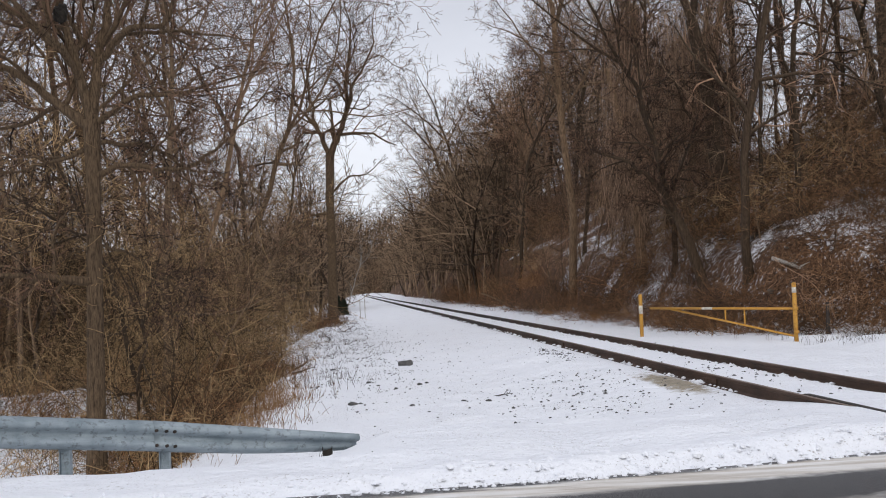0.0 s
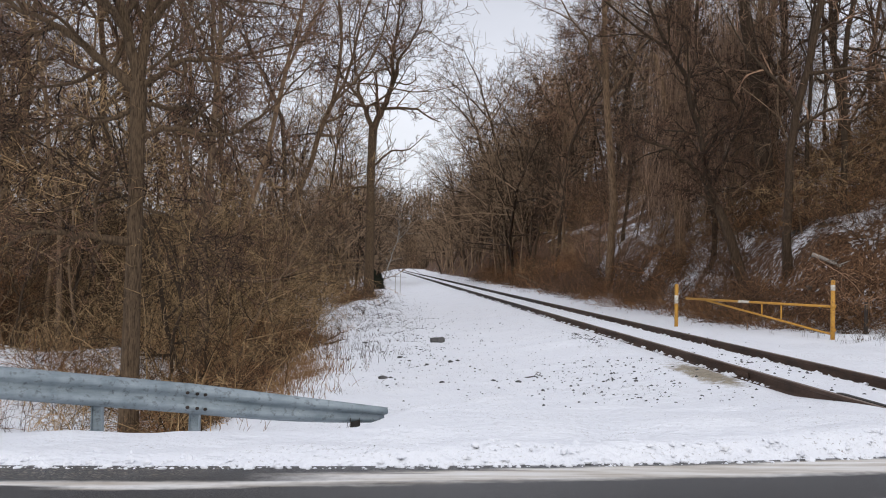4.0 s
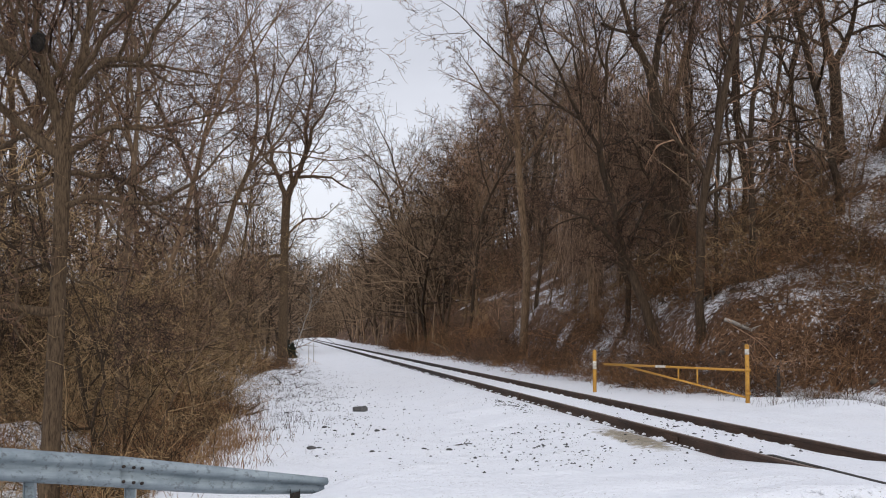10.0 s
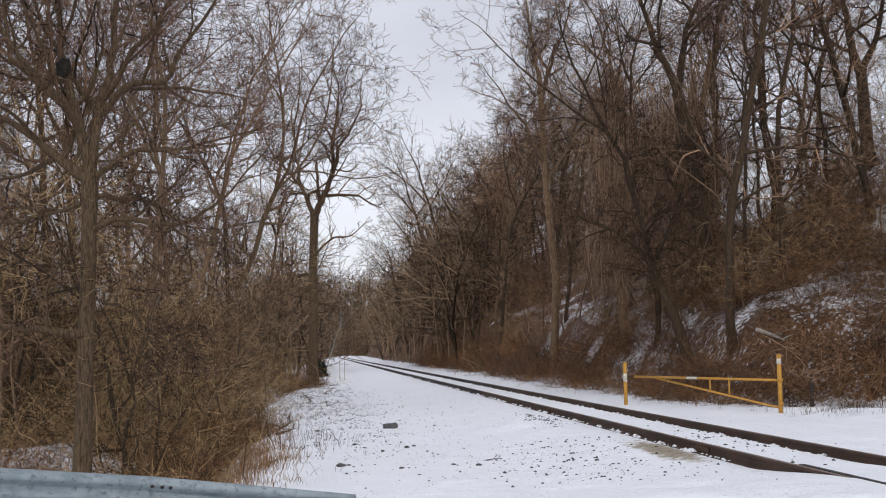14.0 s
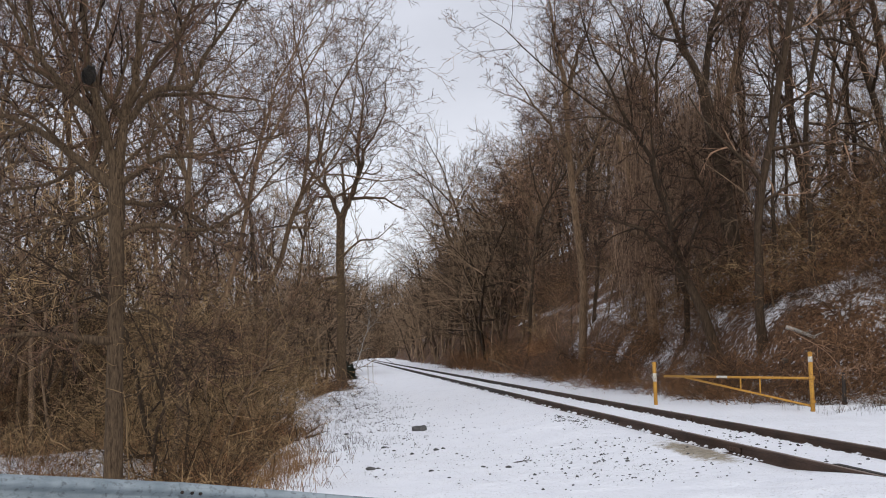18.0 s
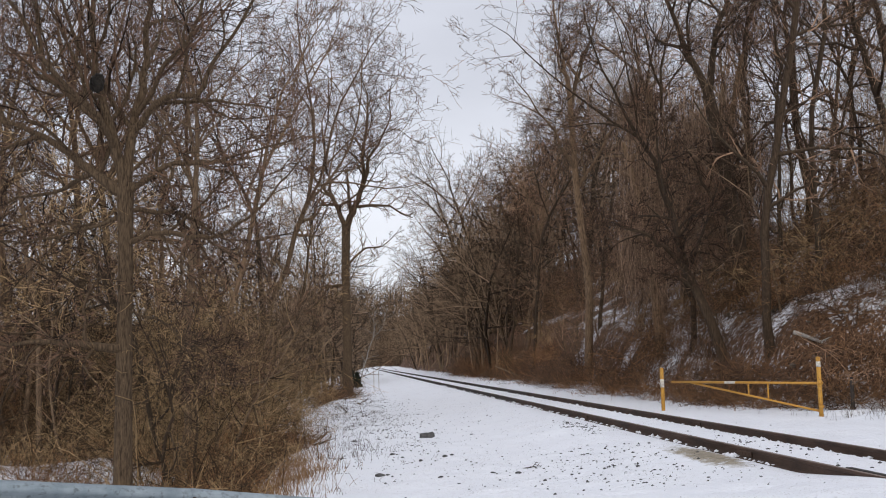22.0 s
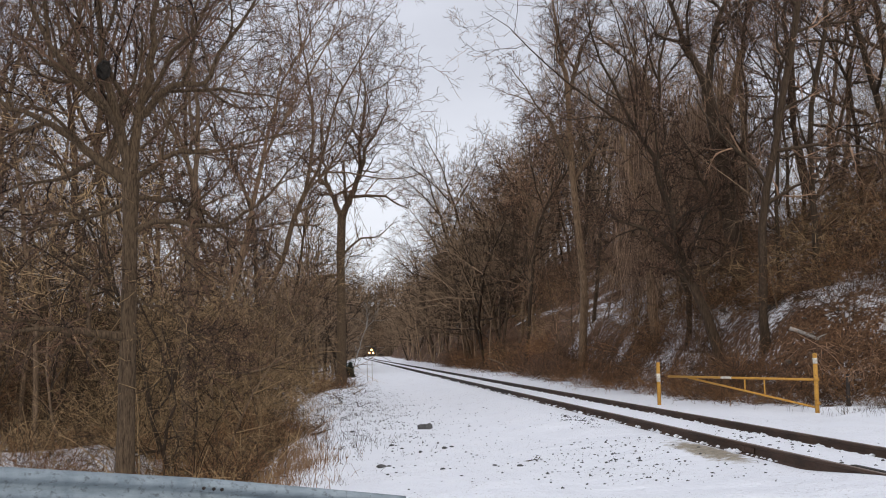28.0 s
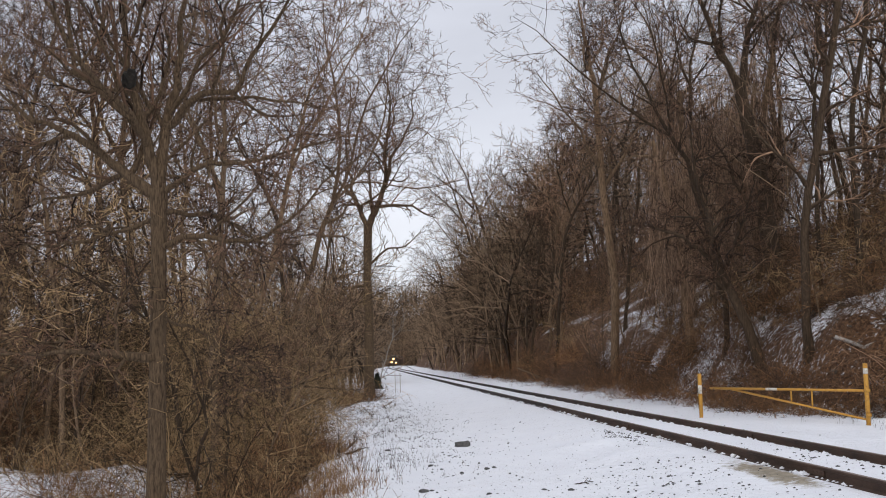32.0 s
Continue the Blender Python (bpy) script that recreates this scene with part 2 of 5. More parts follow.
def mat_worn_paint():
    m = Mat("worn_yellow_paint")
    n, f = m.noise(4.0, 5, 0.7), m.noise(26.0, 4, 0.7)
    col = m.ramp(n, (0.3, (0.44, 0.215, 0.035)), (0.7, (0.58, 0.31, 0.055)))
    col = m.mix(m.step(f, 0.55, 0.66), col, (0.19, 0.085, 0.035))
    return m.done(col, 0.55, bump=f, strength=0.25, distance=0.004)


GATE_PAINT = mat_worn_paint()


def mat_rail(name, a, b):
    m = Mat(name)
    n = m.noise(3.0, 5, 0.7, stretch=(1, 0.3, 1))
    f = m.noise(30.0, 4, 0.7)
    col = m.mix(m.step(f, 0.5, 0.75, 0, 0.6), m.ramp(n, (0.3, a), (0.7, b)), tuple(0.6 * v for v in a))
    return m.done(col, 0.75, 0.2, bump=f, strength=0.3, distance=0.004)


RUST = mat_rail("rusted_rail_steel", (0.042, 0.027, 0.020), (0.110, 0.066, 0.045))
RUST_DARK = mat_rail("dark_rail_side", (0.030, 0.024, 0.021), (0.080, 0.060, 0.048))
WORN = mat_rail("worn_railhead", (0.14, 0.105, 0.085), (0.24, 0.19, 0.16))


def mat_plain(name, a, b, scale=8.0, rough=0.8, metal=0.0):
    m = Mat(name)
    n = m.noise(scale, 5, 0.65)
    return m.done(m.ramp(n, (0.3, a), (0.7, b)), rough, metal, bump=n, strength=0.3, distance=0.01)


STONE = mat_plain("dark_stone", (0.035, 0.034, 0.034), (0.13, 0.125, 0.12), 12)
ROCK = mat_plain("hillside_rock", (0.040, 0.034, 0.028), (0.17, 0.145, 0.115), 2.5)
TIMBER = mat_plain("creosoted_timber", (0.018, 0.014, 0.012), (0.065, 0.050, 0.040), 14)
POST_WOOD = mat_plain("weathered_post", (0.30, 0.27, 0.23), (0.50, 0.46, 0.40), 6)
WHITE_TAPE = mat_plain("white_reflective_tape", (0.34, 0.27, 0.17), (0.80, 0.79, 0.76), 16, 0.5)
CONIFER = mat_plain("conifer_green", (0.010, 0.014, 0.008), (0.034, 0.044, 0.024), 9)
NEST = mat_plain("nest_sticks", (0.012, 0.010, 0.008), (0.03, 0.024, 0.018), 20)
LOCO_DARK = mat_plain("dark_locomotive_paint", (0.020, 0.020, 0.022), (0.045, 0.043, 0.045), 3, 0.5)
# one paler tone for all upward faces of the train
LOCO_ROOF = mat_plain("pale_roof", (0.30, 0.29, 0.28), (0.45, 0.44, 0.42), 2, 0.7)
CAR_BROWN = mat_plain("rusty_freight_car_paint", (0.070, 0.040, 0.030), (0.130, 0.075, 0.055), 2, 0.7)
STEEL = mat_plain("dark_running_gear", (0.020, 0.018, 0.016), (0.06, 0.052, 0.046), 10, 0.7, 0.3)


def mat_glow(name, col, power):
    m = Mat(name)
    m.b.inputs["Emission Color"].default_value = (*col, 1)
    m.b.inputs["Emission Strength"].default_value = power
    return m.done(col, 0.3)


LAMP = mat_glow("lit_headlamp", (1.0, 0.50, 0.17), 7.5)
GLASS = Mat("cab_glass").done((0.02, 0.022, 0.025), 0.08, spec=0.6)


# ---- mesh helpers ----
def part(name, bm, material, parent=None, label="", smooth=False):
    me = bpy.data.meshes.new(name)
    bm.to_mesh(me)
    bm.free()
    return link_mesh(name, me, material, parent, label, smooth)


def link_mesh(name, me, material, parent=None, label="", smooth=False):
    if not me.materials:
        me.materials.append(material)
    if smooth:
        me.polygons.foreach_set("use_smooth", [True] * len(me.polygons))
    ob = new(name, me)
    if me.materials[0] != material:
        ob.material_slots[0].link = "OBJECT"
        ob.material_slots[0].material = material
    if parent is not None:
        ob.parent = parent
    return tagged(ob, label) if label else ob


def thing(name, m, label, category, group="", kind=""):
    ob = new(name)
    ob.empty_display_size = 0.2
    ob.matrix_world = m
    return tagged(ob, label, category, group, kind)


def add_box(bm, size, m, bevel=0.0):
    got = bmesh.ops.create_cube(bm, size=1.0, matrix=m @ Matrix.Diagonal((*size, 1)))
    if bevel:
        edges = {e for v in got["verts"] for e in v.link_edges}
        bmesh.ops.bevel(bm, geom=list(edges), offset=bevel, segments=2, affect="EDGES", profile=0.5)


def add_rod(bm, p, q, r, sides=10, r2=None):
    d = Vector(q) - Vector(p)
    m = Matrix.Translation((Vector(p) + Vector(q)) / 2) @ d.to_track_quat("Z", "Y").to_matrix().to_4x4()
    bmesh.ops.create_cone(bm, cap_ends=True, segments=sides, radius1=r, radius2=r if r2 is None else r2, depth=d.length, matrix=m)


def box_part(name, size, m, material, parent, label="", bevel=0.0):
    bm = bmesh.new()
    add_box(bm, size, m, bevel)
    return part(name, bm, material, parent, label)


def rod_part(name, p, q, r, material, parent, label="", sides=10, r2=None):
    bm = bmesh.new()
    add_rod(bm, p, q, r, sides, r2)
    return part(name, bm, material, parent, label, True)


def crossed(a, b):
    """Cross product of rows of a with b (rows or one vector)."""
    return np.stack((a[..., 1] * b[..., 2] - a[..., 2] * b[..., 1], a[..., 2] * b[..., 0] - a[..., 0] * b[..., 2], a[..., 0] * b[..., 1] - a[..., 1] * b[..., 0]), -1)


CIRCLE = {n: (np.cos(np.arange(n) * 2 * math.pi / n)[None, :, None], np.sin(np.arange(n) * 2 * math.pi / n)[None, :, None]) for n in range(3, 17)}


class Tubes:
    """Collects tapered tubes into one mesh."""

    def __init__(self):
        self.v, self.f, self.n = [], [], 0

    def tube(self, pts, rad, sides):
        pts, rad = np.asarray(pts, float), np.asarray(rad, float)
        k = len(pts)
        d = np.empty_like(pts)
        d[1:-1], d[0], d[-1] = pts[2:] - pts[:-2], pts[1] - pts[0], pts[-1] - pts[-2]
        d /= np.sqrt((d * d).sum(1))[:, None] + 1e-9
        ref = np.array((0.0, 0.0, 1.0)) if abs(d[0, 2]) < 0.8 else np.array((1.0, 0.0, 0.0))
        a = crossed(d, ref)
        a /= np.sqrt((a * a).sum(1))[:, None] + 1e-9
        b = crossed(d, a)
        cs, sn = CIRCLE[sides]
        ring = a[:, None, :] * cs + b[:, None, :] * sn
        self.v.append((pts[:, None, :] + ring * rad[:, None, None]).reshape(-1, 3))
        i = np.arange(k - 1)[:, None] * sides + self.n
        j = np.arange(sides)[None, :]
        jn = (j + 1) % sides
        self.f.append(np.stack((i + j, i + jn, i + sides + jn, i + sides + j), -1).reshape(-1, 4))
        self.n += k * sides

    def batch(self, P, R, sides):
        """Many tubes of one length at once: points (n, k, 3) and radii (n, k)."""
        n, k = R.shape
        d = np.empty_like(P)
        d[:, 1:-1], d[:, 0], d[:, -1] = P[:, 2:] - P[:, :-2], P[:, 1] - P[:, 0], P[:, -1] - P[:, -2]
        d /= np.sqrt((d * d).sum(-1))[..., None] + 1e-9
        ref = np.where(np.abs(d[:, :1, 2:]) < 0.8, np.array((0.0, 0.0, 1.0)), np.array((1.0, 0.0, 0.0)))
        a = crossed(d, np.broadcast_to(ref, d.shape))
        a /= np.sqrt((a * a).sum(-1))[..., None] + 1e-9
        b = crossed(d, a)
        cs, sn = CIRCLE[sides]
        ring = a[:, :, None, :] * cs[None] + b[:, :, None, :] * sn[None]
        self.v.append((P[:, :, None, :] + ring * R[:, :, None, None]).reshape(-1, 3))
        i = (np.arange(n)[:, None] * k + np.arange(k - 1)[None, :]).reshape(-1, 1) * sides + self.n
        j = np.arange(sides)[None, :]
        jn = (j + 1) % sides
        self.f.append(np.stack((i + j, i + jn, i + sides + jn, i + sides + j), -1).reshape(-1, 4))
        self.n += n * k * sides

    def mesh(self, name):
        me = bpy.data.meshes.new(name)
        v = np.concatenate(self.v)
        f = np.concatenate(self.f)
        me.vertices.add(len(v))
        me.vertices.foreach_set("co", v.ravel())
        me.loops.add(f.size)
        me.loops.foreach_set("vertex_index", f.ravel().astype(np.int32))
        me.polygons.add(len(f))
        me.polygons.foreach_set("loop_start", np.arange(0, f.size, 4, dtype=np.int32))
        me.polygons.foreach_set("use_smooth", np.ones(len(f), dtype=bool))
        me.update()
        return me


def smoothstep(a, b, x):
    t = np.clip((np.asarray(x, float) - a) / (b - a), 0, 1)
    return t * t * (3 - 2 * t)


def wave(x, y, scale, seed):
    """Smooth value noise in about -1..1."""
    x, y = np.asarray(x, float) / scale + seed * 17.3, np.asarray(y, float) / scale + seed * 9.1
    xi, yi = np.floor(x), np.floor(y)
    fx, fy = x - xi, y - yi
    fx, fy = fx * fx * (3 - 2 * fx), fy * fy * (3 - 2 * fy)

    def h(a, b):
        s = np.sin(a * 127.1 + b * 311.7 + seed * 74.7) * 43758.5453
        return (s - np.floor(s)) * 2 - 1

    return (h(xi, yi) * (1 - fx) + h(xi + 1, yi) * fx) * (1 - fy) + (h(xi, yi + 1) * (1 - fx) + h(xi + 1, yi + 1) * fx) * fy


# ---- the plan ----
TRACK_X, GAUGE = 6.52, 1.505
BEND_Y = 562.0
# centre line by its length: straight, an easy curve, then a sharp bend to the right
TS = np.arange(-40.0, 1000.0, 1.0)
TA = np.clip(TS - 295, 0, 267) / 4900 + np.clip(TS - BEND_Y, 0, 180) / 150
TX = TRACK_X + np.concatenate(([0.0], np.cumsum(np.sin((TA[1:] + TA[:-1]) / 2))))
TY = -40.0 + np.concatenate(([0.0], np.cumsum(np.cos((TA[1:] + TA[:-1]) / 2))))


def track_at(s):
    """Centre line at length s: x, y, heading to the right in radians."""
    return float(np.interp(s, TS, TX)), float(np.interp(s, TS, TY)), float(np.interp(s, TS, TA))


def side_of_track(x, y):
    """Signed distance from the centre line, to the right positive."""
    x, y = np.asarray(x, float), np.asarray(y, float)
    return (x - np.interp(y, TY, TX)) * np.cos(np.minimum(np.interp(y, TY, TA), 1.25))


def bank_edge(y):
    return -7.1 + 1.5 * smoothstep(55, 140, y) + 1.2 * smoothstep(140, 400, y)


def hill_toe(y):
    return 9.6 - 3.5 * smoothstep(32.0, 38.5, y) + 0.7 * smoothstep(60, 120, y) + 2.4 * smoothstep(230, 330, y)


def road_edge(x):
    x = np.asarray(x, float)
    a = np.clip(x + 1, 0, 5)
    return 8.8 + 0.02 * a * a + 0.2 * np.clip(x - 4, 0, 200)


def height(x, y):
    x, y = np.asarray(x, float), np.asarray(y, float)
    u = side_of_track(x, y)
    eL, toe = bank_edge(y), hill_toe(y)
    z = np.full(np.broadcast(x, y).shape, -0.115)
    z = z - 0.055 * smoothstep(0.55, 0.7, np.abs(u)) - 0.03 * smoothstep(0.8, 1.3, np.abs(u))
    z = z - 0.26 * smoothstep(-1.3, -3.6, u) - 0.08 * smoothstep(-3.6, -6.5, u)
    drop = -np.clip(u - eL, -400, 0)
    z = z - 1.15 * smoothstep(0, 3.2, drop) + 0.35 * wave(x, y, 5.0, 3) * smoothstep(0.5, 5, drop) - 0.5 * smoothstep(6, 30, drop)
    z = z + 1.0 * smoothstep(25, 60, drop)
    z = z + (0.62 + 0.25 * wave(x, y, 2.2, 21)) * smoothstep(22, 29, y) * smoothstep(44, 35, y) * smoothstep(-4.2, -7.5, x)
    z = z - 0.22 * smoothstep(1.3, 2.6, u)
    up = np.clip(u - toe, 0, 400)
    foot = 2.5 * smoothstep(0.0, 2.8, up) + 0.56 * np.clip(up - 1.2, 0, 13) + 0.10 * np.clip(up - 14, 0, 60)
    foot = foot * (1 + 0.35 * smoothstep(66, 130, y) * smoothstep(0.44, 0.30, x / np.maximum(y, 1)))
    foot = foot * (0.74 + 0.26 * smoothstep(35, 47, y))
    z = z + foot * (1 + 0.10 * wave(x, y, 7.0, 5)) + (0.40 * wave(x, 0.7 * y, 2.6, 6) + 0.20 * wave(x, y, 1.1, 14)) * smoothstep(0.5, 3, up)
    z = z + 0.28 * np.exp(-((u - 7.4) / 1.0) ** 2 - ((y - 27.5) / 2.2) ** 2) - 0.4 * np.exp(-((x - 14.0) / 0.8) ** 2 - ((y - 31.6) / 0.6) ** 2)
    z = z + 34.0 * smoothstep(575, 790, y + 14 * wave(x, y, 30.0, 11)) * smoothstep(-4.5, -14, u)
    # raised snow beside the road
    e = road_edge(x)
    flat = -0.11 * smoothstep(1.2, -0.8, x) + 0.05 * smoothstep(2.5, 4.6, x) * smoothstep(5.75, 5.3, x) * smoothstep(13.5, 11.5, y) + 0.05 * np.exp(-((y - e - 0.45) / 0.3) ** 2)
    flat = flat - 0.35 * smoothstep(10.4, 12.6, y) * smoothstep(0.8, -0.6, x)
    far = smoothstep(10.8, 14.6, y) * (1 - smoothstep(-1.5, 1.0, x)) + smoothstep(11.8, 15.0, y) * smoothstep(-1.5, 1.0, x)
    z = flat * (1 - far) + z * far
    z = np.where(np.abs(u) < 0.68, np.minimum(z, -0.05 - 0.05 * smoothstep(11, 15, y)), z)
    # relief of trodden and drifted snow
    z = z + (0.055 * wave(x, y, 1.3, 8) + 0.042 * wave(x, y, 0.55, 9)) * smoothstep(0.9, 1.6, np.abs(u)) * smoothstep(e, e + 1.0, y)
    # road bed and the shoulder on which the camera stands
    z = np.where(y < e + 0.25, z * smoothstep(e - 0.05, e + 0.25, y) - 0.15 * (1 - smoothstep(e - 0.05, e + 0.25, y)), z)
    z = np.where(y < 1.4, -0.15 + 0.12 * smoothstep(1.4, 0.6, y), z)
    return z


def ground_z(x, y):
    return float(height(np.array([x]), np.array([y]))[0])


def axis(*runs):
    out = []
    for a, b, step in runs:
        out.extend(np.arange(a, b, step))
    return np.array(out + [runs[-1][1]])


def grid_mesh(name, xs, ys, zf, attrs):
    X, Y = np.meshgrid(xs, ys)
    Z = zf(X, Y)
    nx, ny = len(xs), len(ys)
    me = bpy.data.meshes.new(name)
    me.vertices.add(nx * ny)
    me.vertices.foreach_set("co", np.stack((X, Y, Z), -1).ravel())
    i = (np.arange(ny - 1)[:, None] * nx + np.arange(nx - 1)[None, :]).ravel()
    f = np.stack((i, i + 1, i + nx + 1, i + nx), -1)
    me.loops.add(f.size)
    me.loops.foreach_set("vertex_index", f.ravel().astype(np.int32))
    me.polygons.add(len(f))
    me.polygons.foreach_set("loop_start", np.arange(0, f.size, 4, dtype=np.int32))
    me.polygons.foreach_set("use_smooth", np.ones(len(f), dtype=bool))
    for key, fn in attrs.items():
        me.attributes.new(key, "FLOAT", "POINT").data.foreach_set("value", np.asarray(fn(X, Y), float).ravel())
    me.update()
    return me


def litter(x, y):
    """How far leaf litter shows through the snow: it lies bare where the slope is steep."""
    u = side_of_track(x, y)
    drop, up = -(u - bank_edge(y)), u - hill_toe(y)
    a = 0.55 * smoothstep(0.3, 2.5, drop) * (0.45 + 0.55 * smoothstep(15, 19, y + 4.0 * np.clip(x + 3.2, -3.5, 0))) + 0.25 * smoothstep(8, 20, drop) * smoothstep(27, 33, y)
    h = 0.35
    steep = np.hypot(height(x + h, y) - height(x - h, y), height(x, y + h) - height(x, y - h)) / (2 * h)
    b = smoothstep(-1.2, 0.9, up) * (0.57 + 0.18 * smoothstep(0.40, 0.9, steep) - 0.15 * smoothstep(0.0, 0.6, wave(x, y, 2.2, 31)) + 0.16 * smoothstep(60, 90, y))
    c = 0.40 * np.exp(-((x - 13.4) / 1.5) ** 2 - ((y - 32.9) / 0.8) ** 2) - 0.14 * np.exp(-((x - 15.6) / 0.9) ** 2 - ((y - 33.4) / 1.0) ** 2)
    return a + b + c + 0.7 * smoothstep(545, 575, y)


def sandy(x, y):
    return 0.95 * np.exp(-((x - 5.42) / 0.42) ** 2 - ((y - 17.9) / 3.0) ** 2) + 0.40 * np.exp(-((x - 6.6) / 0.35) ** 2 - ((y - 18.3) / 1.2) ** 2) + 0.28 * np.exp(-((x - 10.2) / 0.5) ** 2 - ((y - 44) / 9.0) ** 2) + 0.3 * np.exp(-((x - 5.2) / 0.3) ** 2 - ((y - 26.3) / 1.2) ** 2) + 0.42 * np.exp(-((x - 10.2) / 1.4) ** 2 - ((y - 32.6) / 1.0) ** 2) + 0.36 * np.exp(-((x - 12.6) / 1.2) ** 2 - ((y - 30.2) / 0.5) ** 2)


GX = axis((-1500, -200, 130), (-200, -60, 14), (-60, -20, 2), (-20, -7, 0.6), (-7, 5.6, 0.26), (5.6, 7.5, 0.1), (7.5, 28, 0.3), (28, 40, 1.0), (40, 100, 5), (100, 300, 20), (300, 1500, 120))
GY = axis((-300, -20, 40), (-20, 6, 2.0), (6, 8.4, 0.6), (8.4, 15, 0.13), (15, 32, 0.3), (32, 62, 0.5), (62, 130, 1.6), (130, 300, 5), (300, 700, 8), (700, 1600, 90))
tagged(link_mesh("ground", grid_mesh("ground", GX, GY, height, {"litter": litter, "sand": sandy}), GROUND), "snow-covered ground with leaf litter on the wooded slopes", "ground", kind="structure")

RX = axis((-60, -8, 4), (-8, 9, 0.25), (9, 60, 4))
RV = np.linspace(0, 1, 60)


def road_mesh():
    me = grid_mesh("road", RX, RV, lambda X, V: X * 0 - 0.10, {"across": lambda X, V: V * 7.2, "along": lambda X, V: smoothstep(-1.2, 0.6, X)})
    X, V = np.meshgrid(RX, RV)
    Y = road_edge(X) + 0.08 - V * 7.2
    co = np.stack((X, Y, -0.10 + 0.02 * np.sin(V * math.pi)), -1)
    me.vertices.foreach_set("co", co.ravel())
    me.flip_normals()
    me.update()
    return me


tagged(link_mesh("road", road_mesh(), ROAD), "wet asphalt road with streaks of grey slush", "road", kind="structure")


# ---- the railway track ----
def rail_profile():
    half = ((0.075, -0.172), (0.075, -0.160), (0.018, -0.145), (0.0085, -0.125), (0.0085, -0.055), (0.034, -0.040), (0.037, -0.012), (0.030, -0.002))
    return [(x, z) for x, z in half] + [(-x, z) for x, z in reversed(half)]


def rail_piece(points, heads):
    bm = bmesh.new()
    prof = rail_profile()
    rings = []
    for (x, y), a in zip(points, heads):
        c, s = math.cos(a), math.sin(a)
        rings.append([bm.verts.new((x + px * c, y - px * s, pz)) for px, pz in prof])
    n = len(prof)
    for r0, r1 in zip(rings, rings[1:]):
        for i in range(n):
            f = bm.faces.new((r0[i], r0[(i + 1) % n], r1[(i + 1) % n], r1[i]))
            if i in (7,):
                f.material_index = 1
    for r in (rings[0], rings[-1]):
        bm.faces.new(r)
    bmesh.ops.recalc_face_normals(bm, faces=bm.faces)
    return bm


track = thing("railway_track", pose(0, 0, 0), "single railway track with rusty rails in the snow", "railway track", kind="structure")
for side in (-1, 1):
    s = 16.9 - 2 * 11.89 if side < 0 else 24.3 - 2 * 11.89
    while s < 960:
        length = 11.89 if s < 130 else 35.67
        steps = 1 if s + length < 250 else 4
        pts, heads = [], []
        for k in range(steps + 1):
            x, y, a = track_at(s + (length - 0.008) * k / steps)
            c, sn = math.cos(a), math.sin(a)
            off = side * GAUGE / 2
            pts.append((x + off * c, y - off * sn))
            heads.append(a)
        ob = part("rail", rail_piece(pts, heads), RUST if s < 40 else RUST_DARK, track)
        ob.data.materials.append(WORN)
        if s < 100:
            jx, jy = pts[-1]
            bm = bmesh.new()
            for off in (-0.026, 0.026):
                add_box(bm, (0.022, 0.61, 0.085), pose(jx + off, jy, -0.092), 0.006)
                for b in range(4):
                    add_rod(bm, (jx + off - 0.02, jy - 0.22 + b * 0.147, -0.09), (jx + off + 0.02, jy - 0.22 + b * 0.147, -0.09), 0.016, 6)
            part("joint_bar", bm, RUST, track, "bolted steel joint bar")
        s += length


# a solid dark strip stands in for the shade inside the wheel groove
box_part("flangeway", (0.075, 8.2, 0.10), pose(TRACK_X - GAUGE / 2 + 0.078, 9.4, -0.046), STEEL, track, "solid dark strip standing in for the shaded wheel groove beside the rail at the crossing")


# ---- guardrail by the road ----
W_BEAM = ((0.156, 0.0), (0.140, 0.018), (0.112, 0.074), (0.082, 0.083), (0.055, 0.074), (0.018, 0.010), (-0.018, 0.010), (-0.055, 0.074), (-0.082, 0.083), (-0.112, 0.074), (-0.140, 0.018), (-0.156, 0.0))


def rail_line(q):
    """Top edge of the guardrail at distance q from the splice, towards the track positive: x, y, z, twist."""
    x, y = -1.72 + 0.88 * q, 12.0 + 0.47 * q if q < 0 else 12.0 + 0.22 * q
    z = 0.215 - 0.128 * q if q > -2.4 else 0.522 - 0.05 * (q + 2.4)
    return x, y, z, radians(52) * max(0.0, min(1.0, q / 2.4)) ** 1.2


def beam(name, q0, q1, parent, steps):
    bm = bmesh.new()
    rows = []
    for k in range(steps + 1):
        q = q0 + (q1 - q0) * k / steps
        x, y, z, tw = rail_line(q)
        c, s = math.cos(tw), math.sin(tw)
        cut = 0.10 * (q > 2.3)
        rows.append([bm.verts.new((x + 0.24 * d - cut * (0.156 - h) * 2.2, y - 0.97 * (d * c + (h - 0.156) * s * 0.9), z + (h - 0.156) * c - d * s * 0.25)) for h, d in W_BEAM])
    for a, b in zip(rows, rows[1:]):
        for i in range(len(W_BEAM) - 1):
            bm.faces.new((a[i], b[i], b[i + 1], a[i + 1]))
    bmesh.ops.recalc_face_normals(bm, faces=bm.faces)
    ob = part(name, bm, GALV, parent, "", True)
    so = ob.modifiers.new("thickness", "SOLIDIFY")
    so.thickness, so.offset = 0.005, 0
    return ob


